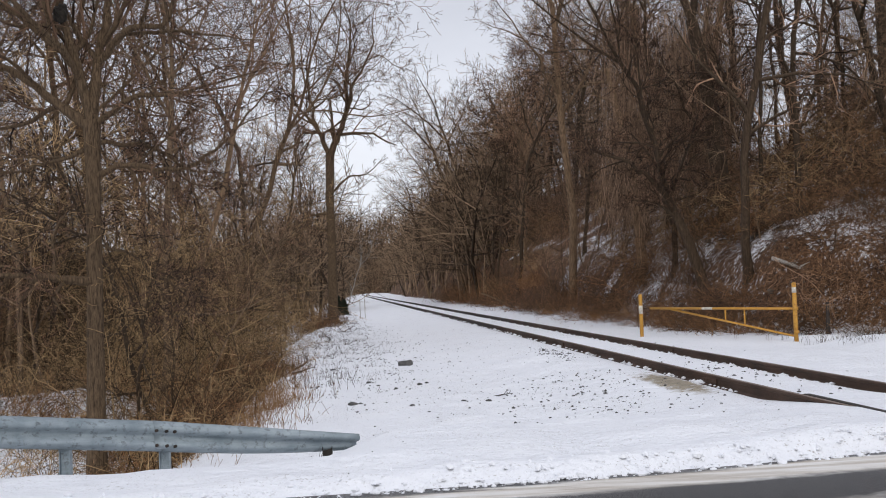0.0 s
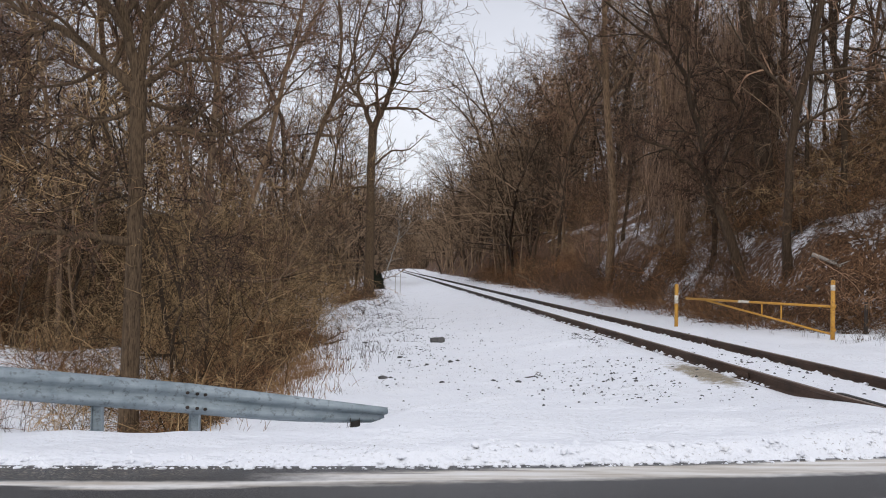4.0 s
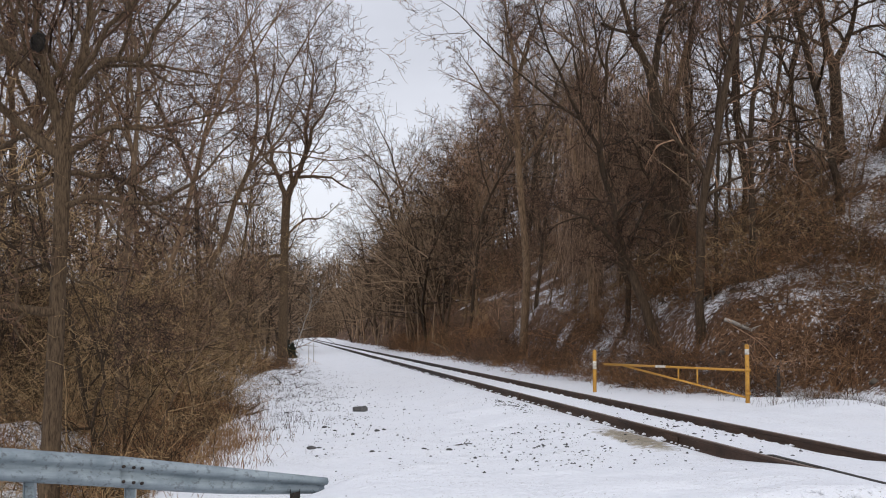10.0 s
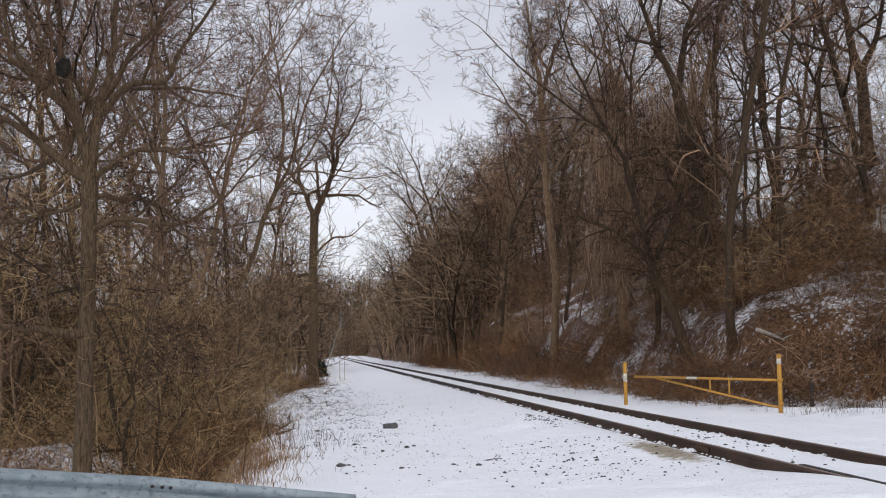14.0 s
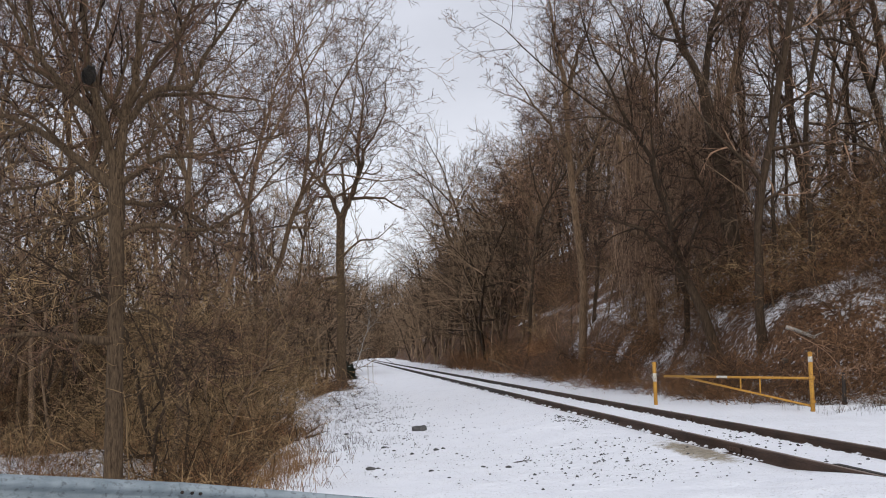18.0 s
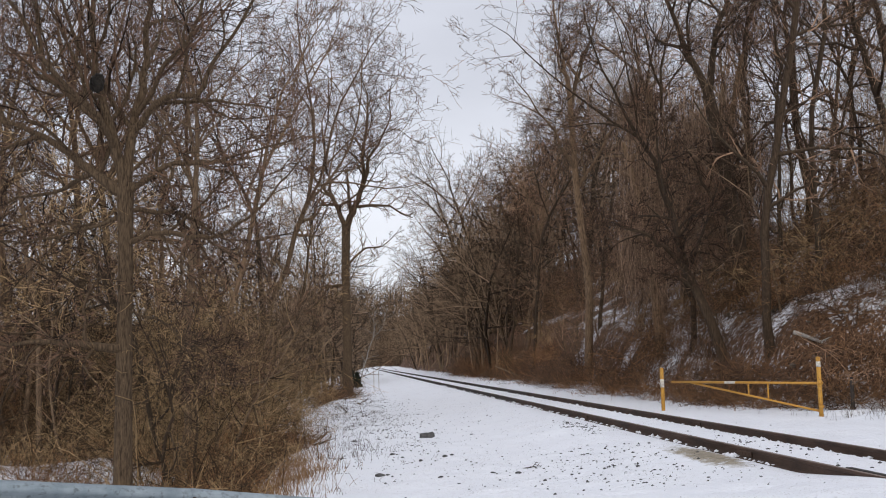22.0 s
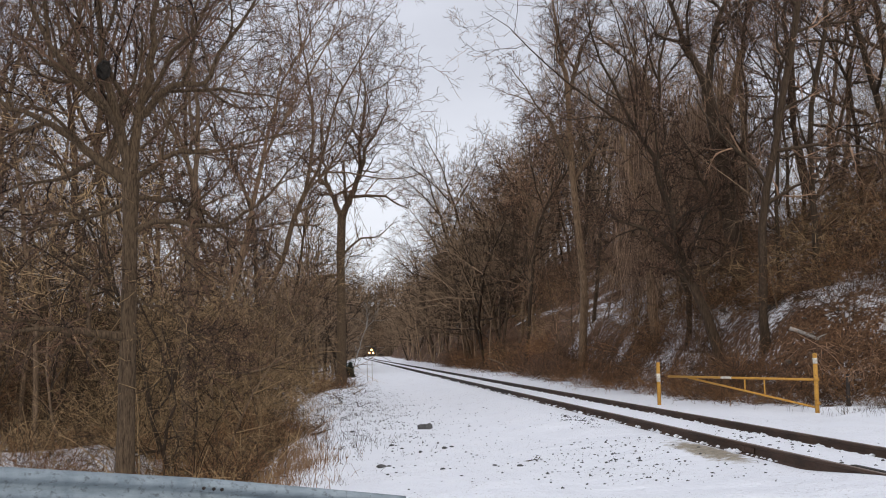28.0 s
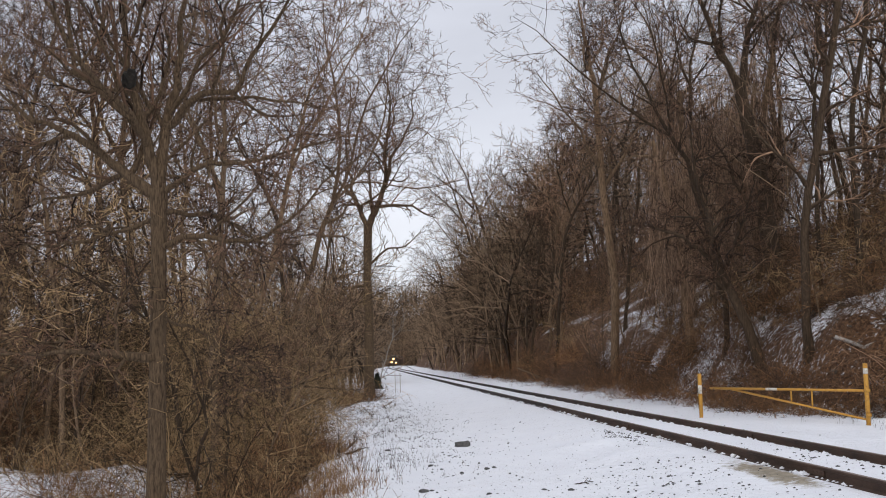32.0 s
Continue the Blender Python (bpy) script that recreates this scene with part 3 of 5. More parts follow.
guard = thing("guardrail", pose(0, 0, 0), "galvanised steel road guardrail sloping down into the snow", "guardrail")
beam("rail_beam", -7.9, -4.05, guard, 14)
beam("rail_beam", -4.06, 0.27, guard, 14)
ob = beam("rail_beam", 0.0, 2.4, guard, 16)
ob.location = (-0.002, -0.012, 0.004)
for q in (0.05, 0.16, 0.25):
    for h in (0.085, 0.235):
        x, y, z, tw = rail_line(q)
        rod_part("bolt", (x, y - 0.075, z - h), (x - 0.005, y - 0.118, z - h), 0.017, RUST_DARK, guard, "dark splice bolt", 8)
for q in (-6.9, -5.0, -3.05, -0.92, 0.1, 2.0):
    x, y, z, tw = rail_line(q)
    gz = min(ground_z(x, y + 0.12), z - 0.35) - 0.35
    top = z - 0.05 if q < 1 else z - 0.16
    bm = bmesh.new()
    hgt = top - gz
    for dx, wx, wy in ((-0.05, 0.008, 0.11), (0.05, 0.008, 0.11), (0, 0.10, 0.008)):
        add_box(bm, (wx, wy, hgt), pose(x + dx, y + 0.075, gz + hgt / 2))
    part("post", bm, GALV if q < 1 else STEEL, guard, "steel guardrail post")


# ---- yellow pipe gate beyond the track ----
def pipe_gate():
    L, R = Vector((9.82, 36.3, 0)), Vector((12.97, 31.4, 0))
    d = (L - R).normalized()
    g = thing("pipe_gate", pose(R.x, R.y, ground_z(R.x, R.y)), "closed yellow steel pipe gate with rust and white tape", "gate")
    z0 = g.location.z
    at = lambda f, z: tuple(d * (f * (L - R).length) + Vector((0, 0, z - z0)))
    rod_part("hinge_post", at(0, z0 - 0.4), at(0, 1.19), 0.062, GATE_PAINT, g, "round yellow hinge post", 14)
    bm = bmesh.new()
    bmesh.ops.create_uvsphere(bm, u_segments=12, v_segments=6, radius=0.062, matrix=Matrix.Translation(at(0, 1.19)) @ Matrix.Diagonal((1, 1, 0.4, 1)))
    part("post_cap", bm, GATE_PAINT, g, "", True)
    rod_part("tape_band", at(0, 0.92), at(0, 1.08), 0.0645, WHITE_TAPE, g, "white reflective band", 14)
    rod_part("top_bar", at(0.01, 0.47), at(0.93, 0.53), 0.036, GATE_PAINT, g, "", 10)
    rod_part("brace", at(0.012, -0.30), at(0.79, 0.50), 0.031, GATE_PAINT, g, "", 10)
    for f in (0.30, 0.42):
        rod_part("upright", at(f, 0.49), at(f, -0.32 + 0.79 * f / 0.78), 0.026, GATE_PAINT, g, "", 8)
    rod_part("tape_band", at(0.50, 0.502), at(0.57, 0.507), 0.0385, WHITE_TAPE, g, "white reflective tape", 10)
    for z in (-0.2, 0.46):
        rod_part("hinge", at(-0.004, z - 0.03), at(-0.004, z + 0.06), 0.074, GATE_PAINT, g, "worn hinge sleeve", 12)
    p = thing("gate_post", pose(L.x, L.y, ground_z(L.x, L.y)), "free-standing yellow latch post with white tape beside the track", "post")
    h = 0.98 - p.location.z
    rod_part("pipe", (0, 0, -0.3), (0, 0, h), 0.060, GATE_PAINT, p, "", 14)
    rod_part("tape_band", (0, 0, h - 0.62), (0, 0, h - 0.36), 0.0625, WHITE_TAPE, p, "worn white band", 14)
    rod_part("latch", (0.05, -0.08, h - 0.45), (0.12, -0.22, h - 0.45), 0.018, RUST, p, "", 8)


pipe_gate()


def short_posts():
    p = thing("fence_post", pose(14.6, 33.0, ground_z(14.6, 33.0)), "dark weathered stub of a wooden fence post", "post")
    rod_part("stake", (0, 0, -0.3), (0.02, 0, 0.95), 0.07, TIMBER, p, "", 8, 0.055)
    for dx in (0.0, 0.34):
        x, y = 1.42 + dx, 80.0
        p = thing("marker_stake", pose(x, y, ground_z(x, y)), "thin pale trackside marker stake in the snow", "stake", "marker stakes")
        box_part("stake", (0.045, 0.045, 1.55), pose(0, 0, 0.62), POST_WOOD, p, "", 0.006)


short_posts()


# ---- stones and lumps ----
def scatter_stuff(name, label, category, material, spots, seed, lumpy=0.3):
    """One mesh of many small lumps: spots are x, y, z, size."""
    rng = np.random.default_rng(seed)
    base = np.array([(0, 0, 1), (0.9, 0, 0.3), (0.28, 0.86, 0.3), (-0.73, 0.53, 0.3), (-0.73, -0.53, 0.3), (0.28, -0.86, 0.3), (0.6, 0.5, -0.5), (-0.3, 0.7, -0.5), (-0.8, 0, -0.5), (-0.3, -0.7, -0.5), (0.6, -0.5, -0.5)])
    tri = np.array([(0, 1, 2), (0, 2, 3), (0, 3, 4), (0, 4, 5), (0, 5, 1), (1, 6, 2), (2, 7, 3), (3, 8, 4), (4, 9, 5), (5, 10, 1), (2, 6, 7), (3, 7, 8), (4, 8, 9), (5, 9, 10), (1, 10, 6)])
    V, F = [], []
    for i, (x, y, z, s) in enumerate(spots):
        a = rng.random() * 6.28
        p = base * (1 + lumpy * (rng.random(base.shape) - 0.5) * 2) * (s * (0.8 + 0.5 * rng.random()), s * (0.7 + 0.4 * rng.random()), s * (0.45 + 0.4 * rng.random()))
        c, sn = math.cos(a), math.sin(a)
        p = p @ np.array(((c, sn, 0), (-sn, c, 0), (0, 0, 1)))
        V.append(p + (x, y, z + s * 0.12))
        F.append(tri + i * len(base))
    me = bpy.data.meshes.new(name)
    me.from_pydata(np.concatenate(V).tolist(), [], np.concatenate(F).tolist())
    return tagged(link_mesh(name, me, material), label, category, kind="stuff")


rng = np.random.default_rng(5)


def spots_gauss(cx, cy, sx, sy, n, lo, hi):
    xs, ys = rng.normal(cx, sx, n), rng.normal(cy, sy, n)
    return [(x, y, z, lo + (hi - lo) * r * r) for x, y, z, r in zip(xs, ys, height(xs, ys), rng.random(n)) if abs(x - TRACK_X) > 0.95 or abs(x - TRACK_X) < 0.6]


spots = spots_gauss(4.3, 17.2, 0.75, 2.0, 230, 0.008, 0.034) + spots_gauss(3.9, 19.8, 0.7, 1.6, 130, 0.008, 0.03) + spots_gauss(5.15, 26.6, 0.2, 1.0, 260, 0.008, 0.03) + spots_gauss(2.4, 20, 1.6, 4.5, 70, 0.007, 0.026) + spots_gauss(0.6, 30, 0.9, 6, 420, 0.008, 0.034) + spots_gauss(0.8, 46, 0.9, 10, 420, 0.012, 0.045)
spots += spots_gauss(6.6, 18.5, 0.25, 1.6, 60, 0.01, 0.035) + spots_gauss(9.2, 27, 0.8, 7, 40, 0.008, 0.028) + spots_gauss(1.5, 36, 1.4, 8, 110, 0.01, 0.032) + spots_gauss(8.6, 50, 0.4, 16, 70, 0.012, 0.04)
spots += spots_gauss(1.2, 26, 1.0, 6, 420, 0.004, 0.014) + spots_gauss(3.9, 18, 0.8, 2.4, 300, 0.004, 0.014) + spots_gauss(1.2, 38, 1.2, 9, 350, 0.006, 0.02) + spots_gauss(3.5, 30, 1.0, 8, 200, 0.005, 0.02)
scatter_stuff("ballast_stones", "dark ballast stones poking through thin snow", "gravel", STONE, spots, 1)
spots = [p for p in spots_gauss(13.2, 66, 0.8, 14, 130, 0.04, 0.16) + spots_gauss(17, 45, 2.0, 7, 130, 0.06, 0.28) if p[0] - TRACK_X > hill_toe(p[1]) + 0.4]
scatter_stuff("hillside_stones", "brown stones at the foot of the wooded slope", "rocks", ROCK, spots, 2)
cling = []
for off, side in ((-GAUGE / 2, -1), (-GAUGE / 2, 1), (GAUGE / 2, -1), (GAUGE / 2, 1)):
    for y in 15.5 + 60 * rng.random(190) ** 1.4:
        cling.append((TRACK_X + off + side * rng.uniform(0.045, 0.095), float(y), -0.165 + 0.02 * rng.random(), 0.022 + 0.04 * rng.random() ** 2))
scatter_stuff("rail_snow", "crumbs of snow lying against the rails", "snow", SNOW, cling, 4, 0.4)
xs = rng.uniform(-6, 8, 1100)
ys = road_edge(xs) + np.abs(rng.normal(0.05, 0.2, 1100)) - 0.08
scatter_stuff("ploughed_snow_lumps", "crumbly lumps of ploughed snow along the road edge", "snow", SNOW, [(x, y, ground_z(x, y) if y > road_edge(x) + 0.05 else -0.10, 0.008 + 0.038 * r ** 3) for x, y, r in zip(xs, ys, rng.random(1100))], 3, 0.45)


def loose_block():
    x, y = 1.80, 29.4
    ob = thing("timber_chunk", pose(x, y, ground_z(x, y), 0, 0, 8), "dark wet chunk of old timber lying in the snow", "debris")
    bm = bmesh.new()
    add_box(bm, (0.36, 0.20, 0.15), pose(0, 0, 0.05, 4, -5, 0), 0.03)
    bmesh.ops.subdivide_edges(bm, edges=bm.edges[:], cuts=2, use_grid_fill=True)
    for v in bm.verts:
        v.co += Vector((0, 0, 1)) * 0.035 * noise.noise(v.co * 9)
        if v.co.x > 0.12 and v.co.z < 0.03:
            v.co.z += 0.04
    part("block", bm, STONE, ob)
    for x, y, s in ((0.36, 19.8, 0.062), (1.35, 19.0, 0.045), (1.75, 23.2, 0.05), (0.75, 24.8, 0.048), (2.6, 18.8, 0.036), (1.28, 23.4, 0.042), (-0.05, 29.0, 0.05), (1.9, 23.3, 0.035), (2.2, 18.9, 0.03), (0.5, 19.9, 0.03)):
        st = thing("stone", pose(x, y, ground_z(x, y), 0, 0, x * 70), "small dark stone half sunk in snow", "stone", "stones in the snow")
        bm = bmesh.new()
        bmesh.ops.create_icosphere(bm, subdivisions=2, radius=1.0)
        for v in bm.verts:
            v.co *= 1 + 0.3 * noise.noise(v.co * 1.3 + Vector((x, y, 0)))
            v.co = Vector((v.co.x * s * 1.5, v.co.y * s, v.co.z * s * 0.6 + s * 0.2))
        part("rock", bm, STONE, st, "", True)


loose_block()


# ---- trees ----
UP = np.array((0.0, 0.0, 1.0))


def unit(v):
    return v / (math.sqrt(v[0] * v[0] + v[1] * v[1] + v[2] * v[2]) + 1e-9)


def turned(rg, d, angle, roll):
    x, y, z = float(d[0]), float(d[1]), float(d[2])
    if abs(z) < 0.9:
        k = 1 / math.sqrt(x * x + y * y)
        a = (y * k, -x * k, 0.0)
    else:
        k = 1 / math.sqrt(z * z + y * y)
        a = (0.0, z * k, -y * k)
    b = (y * a[2] - z * a[1], z * a[0] - x * a[2], x * a[1] - y * a[0])
    c, s, cr, sr = math.cos(angle), math.sin(angle), math.cos(roll), math.sin(roll)
    return np.array((x * c + (a[0] * cr + b[0] * sr) * s, y * c + (a[1] * cr + b[1] * sr) * s, z * c + (a[2] * cr + b[2] * sr) * s))


def run(rg, p, d, L, n, wander, lift):
    pts = [np.asarray(p, float)]
    d = np.asarray(d, float)
    for _ in range(n):
        d = unit(d + rg.normal(0, wander, 3) + UP * lift)
        pts.append(pts[-1] + d * (L / n))
    return np.array(pts)


def sprout(rg, P, R, row, share, rmin):
    """Children of the branches P (n, k, 3) with radii R (n, k)."""
    count, ratio, angle, segs, sides, wander, lift, start = row
    n, k, _ = P.shape
    seg = P[:, 1:] - P[:, :-1]
    step = np.sqrt((seg * seg).sum(-1)) + 1e-9
    L = step.sum(1)[:, None]
    t = start + (0.98 - start) * (np.arange(count)[None] + rg.random((n, count))) / count
    f = t * (k - 1)
    j = np.minimum(f.astype(int), k - 2)
    f = (f - j)[..., None]
    i = np.arange(n)[:, None]
    p = P[i, j] * (1 - f) + P[i, j + 1] * f
    r = (R[i, j] * (1 - f[..., 0]) + R[i, j + 1] * f[..., 0]) * share
    d = seg[i, j] / step[i, j][..., None]
    ref = np.where(np.abs(d[..., 2:]) < 0.9, np.array((0.0, 0.0, 1.0)), np.array((1.0, 0.0, 0.0)))
    a = crossed(d, ref)
    a /= np.sqrt((a * a).sum(-1))[..., None] + 1e-9
    b = crossed(d, a)
    roll = (rg.random((n, 1)) * 6.28 + 2.4 * np.arange(count)[None] + rg.normal(0, 0.35, (n, count)))[..., None]
    ang = (radians(angle) * (0.7 + 0.6 * rg.random((n, count))))[..., None]
    d = d * np.cos(ang) + (a * np.cos(roll) + b * np.sin(roll)) * np.sin(ang)
    length = (L * ratio * (1.10 - 0.62 * t) * (0.6 + 0.8 * rg.random((n, count))))[..., None] / segs
    Q = [p]
    for _ in range(segs):
        d = d + rg.normal(0, wander, d.shape) + UP * lift
        d /= np.sqrt((d * d).sum(-1))[..., None] + 1e-9
        Q.append(Q[-1] + d * length)
    Q = np.stack(Q, 2).reshape(n * count, segs + 1, 3)
    r = r.reshape(-1, 1)
    return Q, np.maximum(r, rmin) + (np.maximum(r * 0.25, rmin * 0.55) - np.maximum(r, rmin)) * np.linspace(0, 1, segs + 1)[None]


# per level: children, length ratio, angle (degrees), segments, sides, wander, lift, first child's place
def grow(tubes, rg, pts, rad, level, spec, rmin, keep=2):
    """Sets children on the branches whose points and radii are given; deeper levels go to the second tube set."""
    P, R = np.asarray(pts, float), np.asarray(rad, float)
    if P.ndim == 2:
        P, R = P[None], R[None]
    for lv in range(level, len(spec)):
        P, R = sprout(rg, P, R, spec[lv], 0.62 if lv < 2 else 0.55, rmin)
        tubes[0 if lv < keep else 1].batch(P, R, spec[lv][4])


TALL = ((8, 0.54, 46, 7, 5, 0.20, 0.05, 0.10), (6, 0.54, 44, 5, 3, 0.22, 0.03, 0.12), (5, 0.56, 42, 2, 3, 0.20, 0.03, 0.12), (2, 0.66, 38, 1, 3, 0.1, 0.02, 0.25))
MID = ((9, 0.54, 50, 5, 3, 0.20, 0.05, 0.08), (6, 0.56, 46, 3, 3, 0.22, 0.03, 0.12), (5, 0.58, 42, 1, 3, 0.15, 0.03, 0.10))


def tree_meshes(seed, H, r, spec, rmin, lean=0.0, sides=8):
    """A bole that breaks into a few rising leaders, with a rounded crown."""
    rg = np.random.default_rng(seed)
    tubes = (Tubes(), Tubes())
    n, share = 8, rg.uniform(0.5, 0.64)
    pts = run(rg, (0, 0, -0.5), unit(np.array((lean + rg.normal(0, 0.05), rg.normal(0, 0.05), 1.0))), H * share + 0.5, n, 0.085, 0.03)
    pts[1:, :2] += rg.normal(0, 0.05, (n, 2))
    rad = np.linspace(r, r * 0.68, n + 1)
    rad[0] *= 1.35
    tubes[0].tube(pts, rad, sides)
    low = (6, 0.36, 62, 6, spec[0][4], 0.2, 0.03, 0.35)
    grow(tubes, rg, pts, rad, 0, (low,) + spec[1:], rmin, 1)
    top = unit(pts[-1] - pts[-2])
    roll = rg.random() * 6.28
    for k in range(3):
        roll += 2.1 + rg.normal(0, 0.3)
        d = turned(rg, top, radians((10, 26, 38)[k] + rg.normal(0, 5)), roll)
        q = run(rg, pts[-1] - top * 0.05, d, H * (1 - share) * (1.05, 0.95, 0.85)[k] * rg.uniform(0.85, 1.15), 7, 0.13, 0.07)
        rr = np.linspace(r * (0.60, 0.5, 0.42)[k], max(rmin, r * 0.07), 8)
        tubes[0].tube(q, rr, max(5, sides - 2))
        grow(tubes, rg, q, rr, 0, spec, rmin, 1)
    return tubes[0].mesh("trunk"), tubes[1].mesh("crown")


def spread(seed, count, box, ok, gap, taken):
    """Random places in box (x0, x1, y0, y1), kept gap metres apart."""
    rg = np.random.default_rng(seed)
    out = []
    for _ in range(count * 14):
        if len(out) >= count:
            break
        x, y = rg.uniform(box[0], box[1]), box[2] + (box[3] - box[2]) * rg.random()
        if ok(x, y) and all((x - a) ** 2 + (y - b) ** 2 > max(gap, c) ** 2 for a, b, c in taken):
            out.append((x, y, rg.random(), rg.random()))
            taken.append((x, y, gap))
    return out


def left_wood(x, y):
    return -0.33 * y - 3 < x < bank_edge(y) + TRACK_X - 1.6


def right_wood(x, y):
    u = x - TRACK_X
    return hill_toe(y) + 0.6 < u and x < 0.62 * y + 6 and (y < 60 or x < 0.34 * y + 2)


def place(protos, places, group, lo, hi):
    """Sets trees: protos are (trunk mesh, crown mesh, label, bark, twig)."""
    for i, (x, y, a, b) in enumerate(places):
        trunk, crown, label, bark, twig = protos[i % len(protos)]
        t = thing("bare_tree", pose(x, y, ground_z(x, y), (b - 0.5) * 5, (a - 0.5) * 5, a * 360), label, "tree", group)
        link_mesh("trunk", trunk, bark, t)
        tagged(link_mesh("crown", crown, twig, t), kind="stuff")
        s = lo + (hi - lo) * b
        t.scale = (s, s, s)


# -- the big tree behind the guardrail --
def limb(tubes, rg, start, ends, r0, r1, spec, sides=7, rmin=0.0058):
    """A limb through start and the points ends, with side branches."""
    ctrl = [np.array(start, float)] + [np.array(e, float) for e in ends]
    ctrl = [2 * ctrl[0] - ctrl[1]] + ctrl + [2 * ctrl[-1] - ctrl[-2] + rg.normal(0, 0.1, 3)]
    pts = []
    for a, b, c, d in zip(ctrl, ctrl[1:], ctrl[2:], ctrl[3:]):
        for k in range(4):
            t = k / 4
            p = 0.5 * (2 * b + (c - a) * t + (2 * a - 5 * b + 4 * c - d) * t ** 2 + (3 * b - a - 3 * c + d) * t ** 3)
            pts.append(p + rg.normal(0, 0.022, 3) * np.sqrt(((c - b) ** 2).sum()) * (len(pts) > 0))
    pts.append(ctrl[-2])
    pts = np.array(pts)
    rad = r0 + (min(r1, 1.6 * rmin) - r0) * np.linspace(0, 1, len(pts)) ** 0.85
    tubes[0].tube(pts, rad, sides)
    grow(tubes, rg, pts, rad, 0, spec, rmin, 1)


def main_tree():
    x0, y0 = -3.68, 18.5
    t = thing("roadside_tree", pose(x0, y0, ground_z(x0, y0)), "large bare spreading tree with furrowed bark behind the guardrail", "tree")
    zb = t.location.z
    rg = np.random.default_rng(41)
    tr = (Tubes(), Tubes())
    z = lambda v: v - zb
    pts = np.array([(0.0, 0, -0.4), (0.0, 0, z(-0.9)), (0.02, 0, z(0.4)), (0.05, 0, z(2.2)), (0.07, 0, z(3.5)), (0.07, 0, z(4.35))])
    tr[0].tube(pts, (0.21, 0.16, 0.138, 0.120, 0.116, 0.14), 14)
    link_mesh("trunk", tr[0].mesh("trunk"), BARK_MAIN, t)
    side = ((9, 0.46, 46, 7, 5, 0.20, 0.05, 0.14), (7, 0.54, 42, 5, 3, 0.20, 0.04, 0.12), (5, 0.56, 40, 3, 3, 0.18, 0.04, 0.12), (2, 0.64, 36, 1, 3, 0.1, 0.02, 0.2))
    few = ((11, 0.46, 52, 7, 4, 0.26, -0.03, 0.15), (7, 0.50, 48, 5, 3, 0.26, -0.02, 0.12), (5, 0.55, 46, 3, 3, 0.24, 0.0, 0.15), (2, 0.6, 40, 1, 3, 0.1, 0.0, 0.2))
    limbs = (
        ((0.05, 0, z(4.25)), ((-0.5, 0.1, z(4.65)), (-1.25, 0.3, z(5.25)), (-2.2, 0.6, z(5.75)), (-3.3, 0.8, z(7.0))), 0.105, 0.03, side),
        ((0.06, 0, z(4.3)), ((-0.08, 0, z(5.1)), (-0.34, 0, z(5.95)), (-0.48, 0.1, z(7.3)), (-0.5, 0.3, z(9.4)), (-0.7, 0.4, z(11.5))), 0.105, 0.03, side),
        ((0.08, 0, z(4.3)), ((0.16, 0.1, z(5.2)), (0.36, 0.2, z(6.25)), (0.40, 0.2, z(7.3)), (0.55, 0.5, z(9.3)), (0.9, 0.6, z(11.8))), 0.105, 0.03, side),
        ((-0.10, 0, z(5.15)), ((-0.55, -0.2, z(5.65)), (-1.05, -0.4, z(6.1)), (-1.25, -0.5, z(7.4)), (-1.5, -0.5, z(9.2))), 0.075, 0.02, side),
        ((0.17, 0.1, z(5.3)), ((0.75, -0.2, z(5.75)), (1.25, -0.3, z(5.8)), (1.65, -0.3, z(6.5)), (2.4, -0.2, z(7.6)), (3.0, 0.0, z(8.9))), 0.07, 0.02, side),
        ((0.07, 0, z(4.2)), ((0.75, -0.3, z(4.65)), (1.35, -0.5, z(4.62)), (2.0, -0.7, z(4.75)), (2.95, -0.9, z(4.95))), 0.055, 0.014, few),
        ((0.07, 0, z(3.95)), ((0.9, 0.3, z(3.95)), (1.5, 0.4, z(3.55)), (2.1, 0.6, z(3.5))), 0.045, 0.01, few),
        ((0.06, 0, z(3.42)), ((0.65, -0.3, z(3.60)), (1.3, -0.5, z(3.45)), (1.9, -0.6, z(3.62)), (2.45, -0.7, z(4.1)), (3.0, -0.8, z(4.75))), 0.055, 0.014, few),
        ((0.06, 0, z(3.9)), ((-0.7, 0.2, z(3.7)), (-1.4, 0.3, z(3.55)), (-2.3, 0.4, z(3.6))), 0.04, 0.01, few),
        ((0.0, -0.05, z(1.80)), ((-0.6, -0.5, z(1.86)), (-1.2, -0.9, z(1.90)), (-2.3, -1.3, z(1.85))), 0.085, 0.05, few),
        ((0.05, 0, z(2.4)), ((0.7, -0.5, z(2.15)), (1.3, -0.8, z(1.7)), (1.9, -1.0, z(1.5))), 0.025, 0.006, few),
    )
    for start, ends, r0, r1, spec in limbs:
        pair = (Tubes(), Tubes())
        limb(pair, rg, start, ends, r0, r1, spec)
        lb = link_mesh("limb", pair[0].mesh("limb"), BARK_MAIN, t)
        tagged(link_mesh("spray", pair[1].mesh("spray"), TWIG_DARK, lb), kind="stuff")
    nest = thing("squirrel_nest", pose(x0 - 0.34, y0 - 0.05, 6.05), "dark ball of dead leaves lodged in a tree fork", "nest")
    bm = bmesh.new()
    bmesh.ops.create_icosphere(bm, subdivisions=3, radius=0.12)
    for v in bm.verts:
        v.co *= 1 + 0.5 * noise.noise(v.co * 14)
        v.co.z *= 1.2
    part("leaf_ball", bm, NEST, nest)


main_tree()


